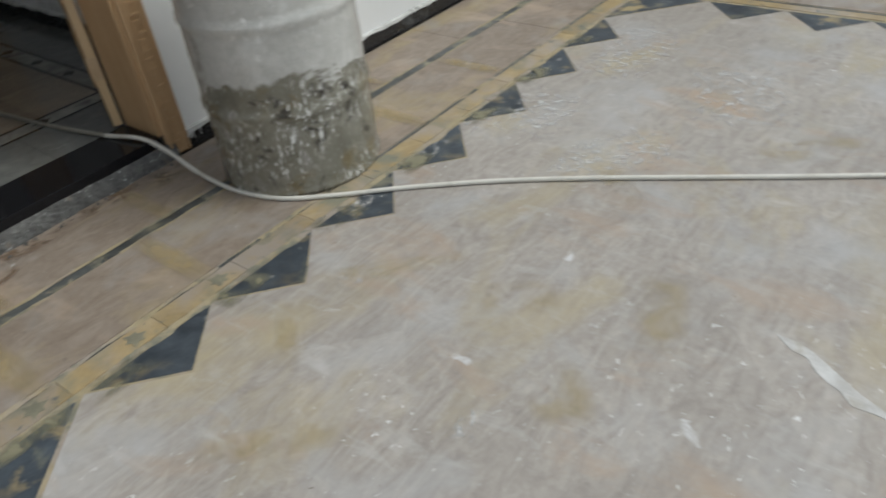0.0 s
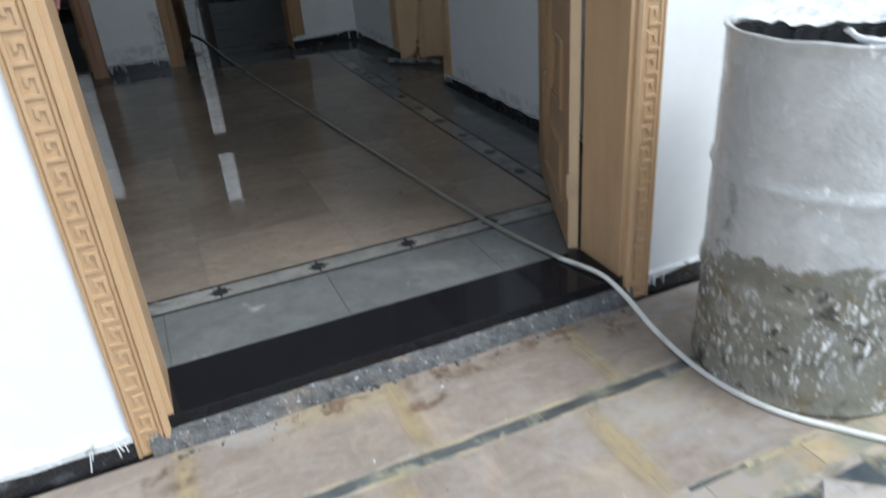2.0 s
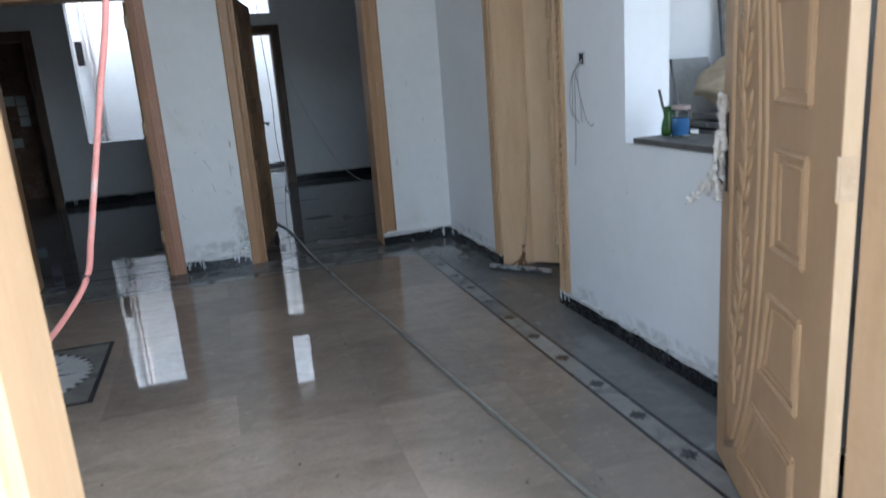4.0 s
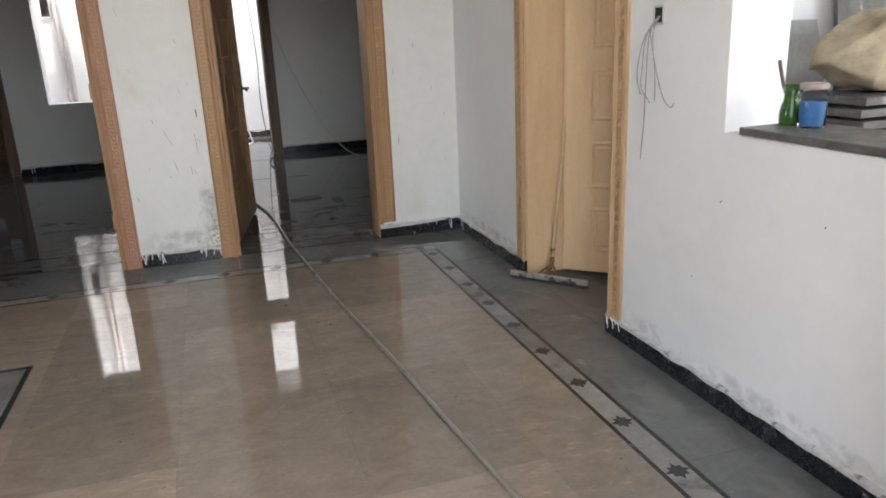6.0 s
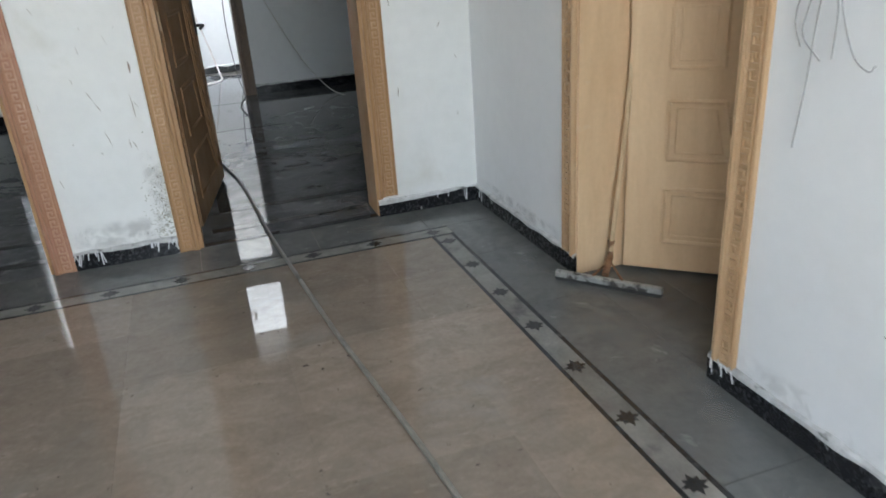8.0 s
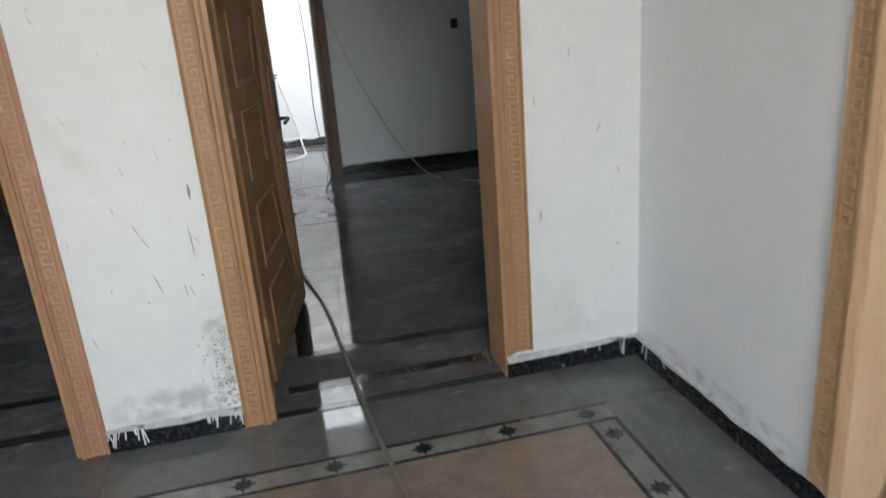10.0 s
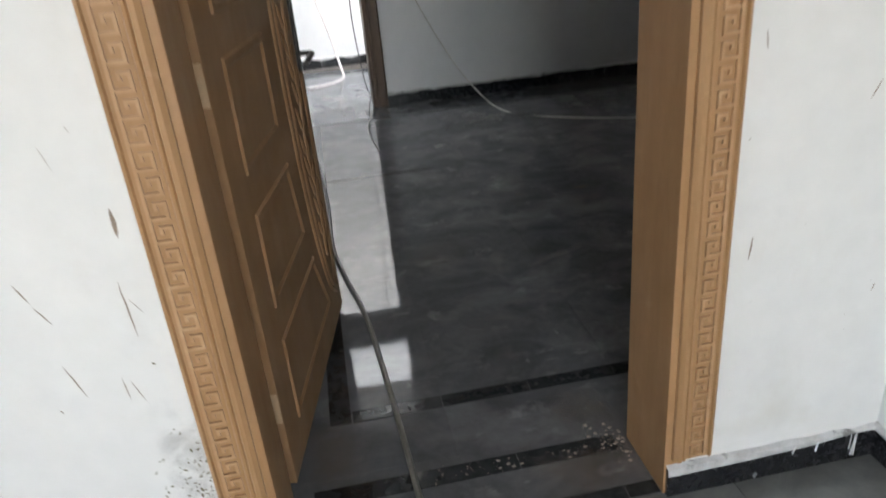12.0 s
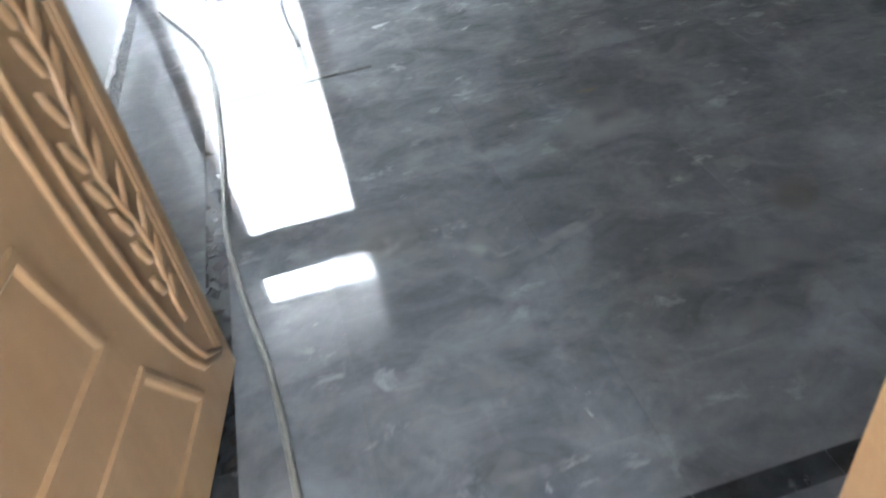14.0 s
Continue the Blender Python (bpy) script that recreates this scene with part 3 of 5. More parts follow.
def door_leaf(name, where, w, h, label, material=M["door"], style=WIDE):
    """Hinge at the local origin, the leaf along local x, thickness along y, z up from its own foot."""
    f = thing(name, where, label, "door")
    t = 0.04
    bm = bmesh.new()
    box(bm, 0, -t / 2, 0, w, t / 2, h)
    slab = part("panel_board", bm, material, f, local=True, bevel=0.003)
    bm = bmesh.new()
    box(bm, -0.002, -t / 2 + 0.001, 0.001, 0.0005, t / 2 - 0.001, h - 0.001)
    part("hinge_edge", bm, M["door_edge"] if material is M["door"] else material, f, "pale lipped door edge", local=True)
    for sign in (-1, 1):
        y = sign * t / 2
        for v0, v1 in ((0.14, 0.39), (0.525, 0.78), (0.92, 1.19), (1.32, 1.60), (1.74, 2.0)):
            ul, r0, r1 = style[4] * w, panel_u(w, h, v0, style), panel_u(w, h, v1, style)
            ring = [(ul, v0), (r0, v0), (r1, v1), (ul, v1), (ul, v0)]
            bm = bmesh.new()
            for a, b in zip(ring, ring[1:]):
                if style is NARROW:
                    ridge(bm, a, b, y)
                else:
                    tube(bm, [(a[0], y * 0.90, a[1]), (b[0], y * 0.90, b[1])], 0.0115, 6)
            inner = [(ul + 0.032, v0 + 0.03), (r0 - 0.044, v0 + 0.03), (r1 - 0.036, v1 - 0.03), (ul + 0.032, v1 - 0.03), (ul + 0.032, v0 + 0.03)]
            for a, b in zip(inner, inner[1:]) if style is WIDE else ():
                tube(bm, [(a[0], y * 0.92, a[1]), (b[0], y * 0.92, b[1])], 0.006, 6)
            part("panel_moulding", bm, material, f, local=True)
        bm = bmesh.new()
        vs = [0.10 + (h - 0.20) * k / 30 for k in range(31)]
        for off, r in ((0.0, 0.013), (-0.06, 0.014)):
            tube(bm, [(arc_u(w, h, v, style) + off * min(1, 0.25 + 4 * (style[0] - arc_u(w, h, v, style) / w)), y * 0.72, v) for v in vs], r, 8)
        for u in (style[0] * w, (style[0] - 0.02) * w):
            tube(bm, [(u, y, 0.10), (u, y, h - 0.10)], 0.0055, 6)
        part("lens_moulding", bm, material, f, local=True, soft=True)
        bm = bmesh.new()
        mid = lambda v: (arc_u(w, h, v, style) + (style[0] - 0.015) * w) / 2 + 0.005
        pts = [(mid(v) + 0.018 * math.sin(v * 15), y, v) for v in [0.30 + (h - 0.60) * k / 72 for k in range(73)]]
        tube(bm, pts, 0.0085, 6)
        for k in range(3, 71, 2):
            u, _, v = pts[k]
            half = ((style[0] - 0.015) * w - arc_u(w, h, v, style)) / 2
            s = 1 if (k // 2) % 2 else -1
            reach = min(0.06, max(0.018, half - 0.03))
            q = Matrix.Translation((u + s * reach * 0.6, y, v + 0.02)) @ Matrix.Rotation(s * 0.55, 4, "Y") @ Matrix.Diagonal((0.019, 0.008, reach * 1.0, 1))
            bmesh.ops.create_icosphere(bm, subdivisions=1, radius=1, matrix=q)
        part("vine_carving", bm, material, f, local=True, soft=True)
    for z in (0.22, 1.12, 1.95):
        bm = bmesh.new()
        box(bm, -0.004, -t / 2 + 0.002, z, -0.0015, t / 2 + 0.001, z + 0.10)
        plate = part("hinge", bm, M["hinge"], f, "painted steel hinge", local=True)
        bm = bmesh.new()
        tube(bm, [(-0.003, t / 2 + 0.004, z), (-0.003, t / 2 + 0.004, z + 0.10)], 0.005)
        part("hinge_pin", bm, M["hinge"], plate, local=True)
    for sign in (-1, 1):
        y = sign * t / 2
        bm = bmesh.new()
        box(bm, 0.925 * w, min(y, y + sign * 0.008), 1.00, 0.965 * w, max(y, y + sign * 0.008), 1.27)
        plate = part("handle_plate", bm, M["dark_metal"], f, "long dark metal handle plate", local=True)
        bm = bmesh.new()
        tube(bm, [(0.945 * w, y, 1.06), (0.945 * w, y + sign * 0.05, 1.06), (0.945 * w - 0.02, y + sign * 0.058, 1.06), (0.945 * w - 0.13, y + sign * 0.055, 1.05)], 0.010)
        part("lever", bm, M["dark_metal"], plate, "dark metal lever", local=True)
    return f


frame_front = door_frame("door_frame_front", Matrix.Translation((FX0, YF0, ZI)), FX1 - FX0, HEAD - ZI, YF1 - YF0, M["casing"],
                         "tan wooden door frame with carved meander casing", foot=(0.0, -ZI), pitch=0.077)
frame_back = door_frame("door_frame_back", Matrix.Translation((BX0, YB0, ZI)), BX1 - BX0, HEAD - ZI, YB1 - YB0, M["casing_brown"],
                        "orange-brown wooden frame with carved meander casing and paint smears", foot=(0.0, 0.0, 0.118))
frame_second = door_frame("door_frame_second", Matrix.Translation((CX0, YB0, ZI)), CX1 - CX0, HEAD - ZI, YB1 - YB0, M["casing_red"],
                          "reddish-brown wooden frame of the second back doorway", foot=(0.0, 0.0), lining=M["casing_brown"])
frame_side = door_frame("door_frame_side", pose(XR0, RY1, ZI, 0, 0, -90), RY1 - RY0, HEAD - ZI, XR1 - XR0, M["casing"],
                        "honey-coloured wooden frame of the side door", foot=(0.0, 0.085), lining=M["door_honey"])
frame_far = door_frame("door_frame_far", Matrix.Translation((DX0, YD0, ZI)), DX1 - DX0, 2.285 - ZI, YD1 - YD0, M["casing_dark"],
                       "dark stained frame of the far doorway", carved=False)
frame_dim = door_frame("door_frame_bathroom", Matrix.Translation((NX0, YD0, ZI)), NX1 - NX0, 2.37 - ZI, YD1 - YD0, M["casing_dark"],
                       "dark stained frame of the bathroom doorway", carved=False)

LEAF_H = 2.155
leaf_front = door_leaf("front_door", pose(1.752, 2.915, ZI + 0.008, 0, 0, 66.5), 0.90, LEAF_H, "tan carved front door leaf standing open, handle wrapped in plastic")
leaf_back = door_leaf("back_door", pose(0.737, 8.09, ZI + 0.024, 0, 0, 79.7), 1.06, LEAF_H, "brown carved door leaf standing wide open into the back room", M["door_brown"], NARROW)
leaf_second = door_leaf("second_door", pose(-0.055, 8.06, ZI + 0.008, 0, 0, 91), 0.90, LEAF_H, "brown carved door leaf folded back in the second room", M["door_brown"], NARROW)
leaf_side = door_leaf("side_door", pose(2.626, 6.508, ZI + 0.02, 0, 0, -42), 0.88, LEAF_H, "honey-coloured carved side door leaf standing half open", M["door_honey"])

# plastic wrap on the front door's lever and plate: crumpled strips
bm = bmesh.new()
rng = random.Random(4)
for pts, wide in (([(0.850, 0.034, 1.00), (0.853, 0.040, 1.08), (0.846, 0.036, 1.16), (0.852, 0.034, 1.24), (0.845, 0.036, 1.315)], 0.026),
                  ([(0.845, 0.040, 1.30), (0.825, 0.050, 1.312), (0.80, 0.046, 1.30)], 0.016), ([(0.855, 0.046, 1.20), (0.835, 0.056, 1.15), (0.842, 0.06, 1.10)], 0.018),
                  ([(0.855, 0.05, 1.12), (0.835, 0.062, 1.08), (0.80, 0.07, 1.09)], 0.016),
                  ([(0.855, 0.06, 1.06), (0.82, 0.076, 1.062), (0.77, 0.08, 1.05), (0.71, 0.082, 1.045)], 0.021), ([(0.72, 0.085, 1.05), (0.69, 0.09, 1.03), (0.685, 0.09, 1.00)], 0.017),
                  ([(0.855, 0.07, 1.05), (0.87, 0.10, 1.00), (0.885, 0.13, 0.965)], 0.020), ([(0.84, 0.07, 1.05), (0.83, 0.085, 0.99)], 0.014)):
    line = smooth_path(pts, 6)
    rows = []
    for k, p in enumerate(line):
        d = (line[min(k + 1, len(line) - 1)] - line[max(k - 1, 0)]).normalized()
        a = d.cross(Vector((0, 1, 0))).normalized()
        b = d.cross(a)
        g = 0.75 + 0.45 * rng.random()
        rows.append([bm.verts.new(p + (a * math.cos(2.094 * 0.5 * j) + b * 0.55 * math.sin(2.094 * 0.5 * j)) * wide * g * (0.7 + 0.6 * rng.random())) for j in range(6)])
    for lo, hi in zip(rows, rows[1:]):
        for j in range(6):
            bm.faces.new((lo[j], lo[(j + 1) % 6], hi[(j + 1) % 6], hi[j]))
    bm.faces.new(rows[0][::-1])
    bm.faces.new(rows[-1])
part("plastic_wrap", bm, M["wrap"], leaf_front, "crumpled clear plastic wrapped round the lever", local=True)


# ---- skirtings, threshold ----
def skirting(name, runs, label, z=ZI, h=0.088):
    """Runs of (start, end, outward direction) along walls; each stone is one piece."""
    s = tagged(thing(name, (0, 0, z), label, "skirting"), kind="structure")
    rng = random.Random(len(name))
    for a, b, out in runs:
        a, b, out = Vector((*a, 0)), Vector((*b, 0)), Vector((*out, 0))
        d, length = (b - a).normalized(), (b - a).length
        n = max(1, round(length / 0.9))
        for k in range(n):
            p, q = a + d * (length * k / n + 0.001), a + d * (length * (k + 1) / n - 0.001)
            bm = bmesh.new()
            t = 0.016 + rng.random() * 0.002
            along(bm, [(0, 0.0), (0, t), (h - 0.004, t), (h, t - 0.004), (h, 0.0)], p + Vector((0, 0, z)), q + Vector((0, 0, z)), (0, 0, 1), out)
            part("skirting_stone", bm, M["base"], s)
        bm = bmesh.new()
        steps = max(2, int(length / 0.03))
        lo, hi, fr = [], [], []
        for k in range(steps + 1):
            p = a + d * (length * k / steps)
            low = z + h - 0.006 + 0.02 * noise.noise(p * 7 + Vector((3, 0, 0)))
            top = z + h + 0.012 + 0.010 * noise.noise(p * 14)
            lo.append(bm.verts.new(p + out * 0.0195 + Vector((0, 0, min(low, z + h + 0.004)))))
            fr.append(bm.verts.new(p + out * 0.017 + Vector((0, 0, z + h + 0.006))))
            hi.append(bm.verts.new(p + out * 0.001 + Vector((0, 0, top))))
        for k in range(steps):
            bm.faces.new((lo[k], lo[k + 1], fr[k + 1], fr[k]))
            bm.faces.new((fr[k], fr[k + 1], hi[k + 1], hi[k]))
        part("plaster_lip", bm, M["lip"], s, "ragged white plaster lip")
        bm = bmesh.new()
        for k in range(int(length * 7) if length > 1 else int(length * 45)):
            s0 = rng.random() ** 2 * (0.28 if length > 1 else 0.4 * length)
            s0 = s0 if k % 2 else length - s0
            if noise.noise(Vector((s0 * 2.3 + a.x, a.y, 0))) < -0.05:
                continue
            p = a + d * min(max(s0, 0.01), length - 0.01) + out * 0.019
            l, w = 0.015 + rng.random() * 0.06, 0.0012 + rng.random() * 0.0025
            along(bm, [(-w, 0), (w, 0), (w * 0.7, 0.002), (-w * 0.7, 0.002)], p + Vector((0, 0, z + h)), p + d * (rng.random() - 0.5) * 0.03 + Vector((0, 0, z + h - l)), d, out)
        if len(bm.faces):
            tagged(part("paint_drips", bm, M["drip"], s, "runs of white paint over the stone"), kind="stuff")
        else:
            bm.free()
    return s


C = 0.092
skirting("skirting_veranda", [((XL, YF0), (FX0 - C, YF0), (0, -1)), ((5.012, YF0), (FX1 + C, YF0), (0, -1)), ((5.03, 0.8), (5.03, YF0 - 0.02), (-1, 0))], "black granite skirting smeared with white paint", 0.0, 0.082)
skirting("skirting_hall", [((CX1 + C, YB0), (BX0 - C, YB0), (0, -1)), ((BX1 - 0.03, YB0), (XR0 - 0.016, YB0), (0, -1)), ((XL, YB0), (CX0 - C, YB0), (0, -1)),
                           ((XR0, RY1 - 0.03), (XR0, YB0), (-1, 0)), ((XR0, YF1), (XR0, RY0 + 0.03), (-1, 0)), ((XL, YF1), (XL, YB0), (1, 0)),
                           ((XL, YF1), (FX0, YF1), (0, 1)), ((FX1, YF1), (XR0, YF1), (0, 1))], "black granite skirting smeared with white paint and plaster")
skirting("skirting_back_rooms", [((DX1 + C, YD0), (5.5, YD0), (0, -1)), ((0.44, YD0), (DX0 - C, YD0), (0, -1)), ((NX1 + C, YD0), (0.30, YD0), (0, -1)), ((0.44, YB1), (0.44, YD0), (1, 0)),
                                 ((0.30, YB1), (0.30, YD0), (-1, 0)), ((-1.6, YW), (5.4, YW), (0, -1))], "black granite skirting of the back rooms", ZI, 0.10)

doorstep = tagged(thing("doorstep", (0.97, 2.79, ZI), "polished black granite doorstep", "doorstep"), kind="structure")
for x0, x1 in ((0.166, 1.779),):
    bm = bmesh.new()
    box(bm, x0, YF0 - 0.012, ZI - 0.045, x1, 2.902, ZI + 0.002)
    part("granite_slab", bm, M["granite"], doorstep, bevel=0.002)
bm = bmesh.new()
nx, ny = 220, 7
grid = [[bm.verts.new((0.10 + 1.73 * i / nx, 0, 0)) for j in range(ny + 1)] for i in range(nx + 1)]
for i in range(nx + 1):
    for j in range(ny + 1):
        f = j / ny
        x = grid[i][j].co.x
        n1, n2 = noise.noise(Vector((x * 9, f * 2, 1))), noise.noise(Vector((x * 40, f * 7, 5)))
        reach = 0.026 + 0.014 * noise.noise(Vector((x * 4, 2, 0)))
        grid[i][j].co.y = YF0 - 0.013 - reach * f - 0.008 * n1 * f - 0.005 * n2
        grid[i][j].co.z = max(-0.004, (ZI - 0.040) * (1 - f ** 1.3) + 0.004 * n1 * (1 - f) + 0.006 * n2 * (0.3 + f) * (1 - f * 0.6))
for i in range(nx):
    for j in range(ny):
        bm.faces.new((grid[i][j], grid[i + 1][j], grid[i + 1][j + 1], grid[i][j + 1]))
part("mortar_edge", bm, M["mortar"], doorstep, "rough broken mortar under the step")
bm = bmesh.new()
rng = random.Random(9)
for k in range(90):
    x = 0.16 + rng.random() * 1.6
    y = YF0 - 0.03 - abs(rng.gauss(0, 0.035))
    r = 0.002 + rng.random() ** 3 * 0.008
    zz = max(0.0, (ZI - 0.05) * (1 - (YF0 - y) / 0.05)) + r * 0.4
    bmesh.ops.create_icosphere(bm, subdivisions=1, radius=r, matrix=Matrix.Translation((x, y, zz)) @ Euler((rng.random() * 6, rng.random() * 6, 0)).to_matrix().to_4x4())
tagged(part("mortar_crumbs", bm, M["mortar"], doorstep, "loose mortar crumbs"), kind="stuff")


bm = bmesh.new()
for k in range(70):
    x, y = 1.745 - abs(rng.gauss(0, 0.05)), 8.02 + rng.gauss(0, 0.06)
    r = 0.0012 + rng.random() ** 3 * 0.005
    bmesh.ops.create_icosphere(bm, subdivisions=1, radius=r, matrix=Matrix.Translation((x, y, ZI + 0.002 + r * 0.4)) @ Matrix.Diagonal((1.4, 1, 0.6, 1)))
for k in range(60):
    x, y = 1.15 + rng.random() * 0.55, 8.02 + rng.gauss(0, 0.015)
    r = 0.001 + rng.random() ** 3 * 0.004
    bmesh.ops.create_icosphere(bm, subdivisions=1, radius=r, matrix=Matrix.Translation((x, y, ZI + 0.003)) @ Matrix.Diagonal((1.6, 1, 0.3, 1)))
tagged(part("mortar_crumbs", bm, M["crumb"], back, "pale crumbs and spatter by the back door jamb"), kind="stuff")

# ---- things outside ----
DC, DR, DH = (2.10, 2.10), 0.335, 1.07
drum = thing("steel_drum", (*DC, 0), "open steel drum crusted with grey cement, wet and dark below", "drum")
rings = [(DR - 0.006, 0.0), (DR, 0.006), (DR, 0.02), (DR - 0.004, 0.03)]
z = 0.05
while z < DH - 0.03:
    r = DR - 0.004 + sum(0.011 * math.exp(-((z - q) / 0.014) ** 2) for q in (0.345, 0.68))
    rings.append((r, z))
    z += 0.016
rings += [(DR - 0.003, DH - 0.02), (DR + 0.005, DH - 0.008), (DR + 0.002, DH), (DR - 0.012, DH - 0.004), (DR - 0.015, DH - 0.05), (DR - 0.016, 0.55)]
bm = bmesh.new()
lathe(bm, rings, 96, DC)
for v in bm.verts:
    d = Vector((v.co.x - DC[0], v.co.y - DC[1], 0))
    if d.length > 0.1:
        k = noise.noise(v.co * 9) * 0.0025 + noise.noise(v.co * 45) * 0.001
        v.co += d.normalized() * k
        if v.co.z > DH - 0.03:
            v.co.z += 0.016 * noise.noise(Vector((v.co.x * 7, v.co.y * 7, 3)))
part("drum_body", bm, M["drum"], drum, soft=True)
# raised black disc: the shade inside the drum, put in as colour
bm = bmesh.new()
lathe(bm, [(DR - 0.024, DH - 0.13), (DR - 0.024, DH - 0.126)], 48, DC)
part("drum_contents", bm, M["hole"], drum, "near-black disc for the shade inside the drum")
bm = bmesh.new()
rows = []
for k in range(40):
    u = -0.30 + 0.60 * k / 39
    reach = math.sqrt(max(0.0, (DR - 0.02) ** 2 - u * u))
    near = min(reach - 0.004, 0.11 + 0.05 * noise.noise(Vector((u * 9, 4, 0))) + 0.03 * noise.noise(Vector((u * 31, 4, 0))))
    row = []
    for n in range(16):
        v = near + (-reach - near) * n / 15
        p = Vector((DC[0] - 0.8 * v + 0.6 * u, DC[1] - 0.6 * v - 0.8 * u, 0))
        p.z = DH + 0.002 + 0.018 * noise.noise(p * 11) + 0.014 * noise.noise(p * 34)
        row.append(bm.verts.new(p))
    rows.append(row)
for lo, hi in zip(rows, rows[1:]):
    for n in range(15):
        bm.faces.new((lo[n], hi[n], hi[n + 1], lo[n + 1]))
edge = [row[0].co.copy() for row in rows]
part("cement_crust", bm, M["crust"], drum, "torn whitened cement crust inside the rim")
# black curtain below the crust's edge: painted shade
bm = bmesh.new()
hi = [bm.verts.new(p - Vector((0, 0, 0.012))) for p in edge]
lo = [bm.verts.new((p.x, p.y, DH - 0.127)) for p in edge]
for k in range(len(edge) - 1):
    bm.faces.new((lo[k], lo[k + 1], hi[k + 1], hi[k]))
part("drum_cavity", bm, M["hole"], drum, "near-black curtain for the shade under the crust")
bm = bmesh.new()
tube(bm, smooth_path([(DC[0] - 0.10, DC[1] - 0.04, DH - 0.012), (DC[0] - 0.15, DC[1] - 0.13, DH - 0.015), (DC[0] - 0.09, DC[1] - 0.22, DH - 0.02)], 6), 0.008, 7)
for v in bm.verts:
    v.co += Vector(noise.noise_vector(v.co * 30)) * 0.008
part("torn_rim", bm, M["drip"], drum, "torn whitened rim lip")

hose = thing("pipe_hose", (1.7, 2.6, 0.0), "long grey plastic hose lying across the floors", "hose")
r = 0.0095
route = [(4.9, -2.9, r), (3.9, -1.45, r), (3.02, 0.02, r), (2.45, 1.03, r), (2.16, 1.46, r), (1.93, 1.74, r), (1.80, 1.93, r), (1.752, 2.15, r), (1.755, 2.38, 0.022), (1.745, 2.56, 0.085),
         (1.715, 2.68, ZI + 0.018), (1.66, 2.87, ZI + r + 0.002), (1.57, 3.33, ZI + r), (1.48, 4.1, ZI + r), (1.385, 4.98, ZI + r), (1.315, 5.72, ZI + r), (1.23, 6.43, ZI + r), (1.17, 7.07, ZI + r),
         (1.107, 7.80, ZI + r + 0.003), (1.085, 8.25, ZI + r + 0.003), (1.06, 8.70, ZI + r), (1.03, 9.06, ZI + r), (0.965, 9.45, ZI + r), (0.93, 9.8, ZI + r), (0.925, 10.5, ZI + r), (0.86, 11.4, ZI + r), (0.6, 12.2, ZI + r)]
# each length takes the copy whose colour holds its room's shade
for name, pts, stuff_m, note in (("outer_length", route[:12], M["hose"], "pale outdoor length"), ("hall_length", route[11:18], M["hose_half_shaded"], "grey length with the hall's shade in its colour"), ("back_length", route[17:], M["hose_shaded"], "darker length with the back room's shade in its colour")):
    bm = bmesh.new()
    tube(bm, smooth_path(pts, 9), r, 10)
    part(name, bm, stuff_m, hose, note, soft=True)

# ---- things in the hall ----
red = thing("red_hose", (0.16, 3.5, 1.2), "faded red hose hanging from the ceiling inside the front door", "hose")
bm = bmesh.new()
tube(bm, smooth_path([(-1.9, 4.3, ZI + 0.0095), (-1.3, 4.05, ZI + 0.0095), (-0.85, 3.8, 0.16), (-0.50, 3.65, 0.42), (-0.22, 3.55, 0.76), (-0.04, 3.51, 0.96), (0.075, 3.5, 1.08), (0.14, 3.5, 1.17), (0.165, 3.5, 1.26), (0.205, 3.5, 1.43),
                         (0.245, 3.5, 1.6), (0.29, 3.5, 1.8), (0.34, 3.49, 2.2), (0.38, 3.47, 2.8), (0.40, 3.45, TOP)], 8), 0.0072, 10)
part("hose_length", bm, M["pinkhose"], red, soft=True)

squeegee = thing("floor_squeegee", (2.44, 6.35, ZI), "floor squeegee with grey aluminium blade leaning at the side door", "squeegee")
a, b = Vector((2.287, 6.545, 0)), Vector((2.600, 6.168, 0))
d = (b - a).normalized()
n = Vector((-d.y, d.x, 0))
bm = bmesh.new()
along(bm, [(-0.016, 0.018), (0.016, 0.018), (0.016, 0.040), (0.008, 0.046), (-0.008, 0.046), (-0.016, 0.040)], a + Vector((0, 0, ZI)), b + Vector((0, 0, ZI)), n, (0, 0, 1))
holder = part("blade_holder", bm, M["steel"], squeegee, "scuffed aluminium holder")
bm = bmesh.new()
for o in (-0.012, 0.006):
    along(bm, [(o, 0.001), (o + 0.006, 0.001), (o + 0.006, 0.022), (o, 0.022)], a + Vector((0, 0, ZI)), b + Vector((0, 0, ZI)), n, (0, 0, 1))
part("rubber_blade", bm, M["rubber"], holder, "double black rubber blade")
m = (a + b) / 2 + Vector((0.015, 0.075, 0))
bm = bmesh.new()
tube(bm, [(m.x, m.y - 0.03, ZI + 0.04), (2.522, 6.466, ZI + 0.09), (2.53, 6.47, ZI + 0.17)], 0.016, 8)
tube(bm, [a + (b - a) * 0.36 + Vector((0, 0, ZI + 0.045)), (2.52, 6.464, ZI + 0.075), a + (b - a) * 0.64 + Vector((0, 0, ZI + 0.045))], 0.006, 6)
part("socket", bm, M["rust"], squeegee, "rusty metal socket and braces")
bm = bmesh.new()
tube(bm, [(2.526, 6.468, ZI + 0.12), (2.60, 6.492, 0.8), (2.648, 6.506, 1.37)], 0.011, 10)
part("handle", bm, M["stick"], squeegee, "long pale wooden handle")

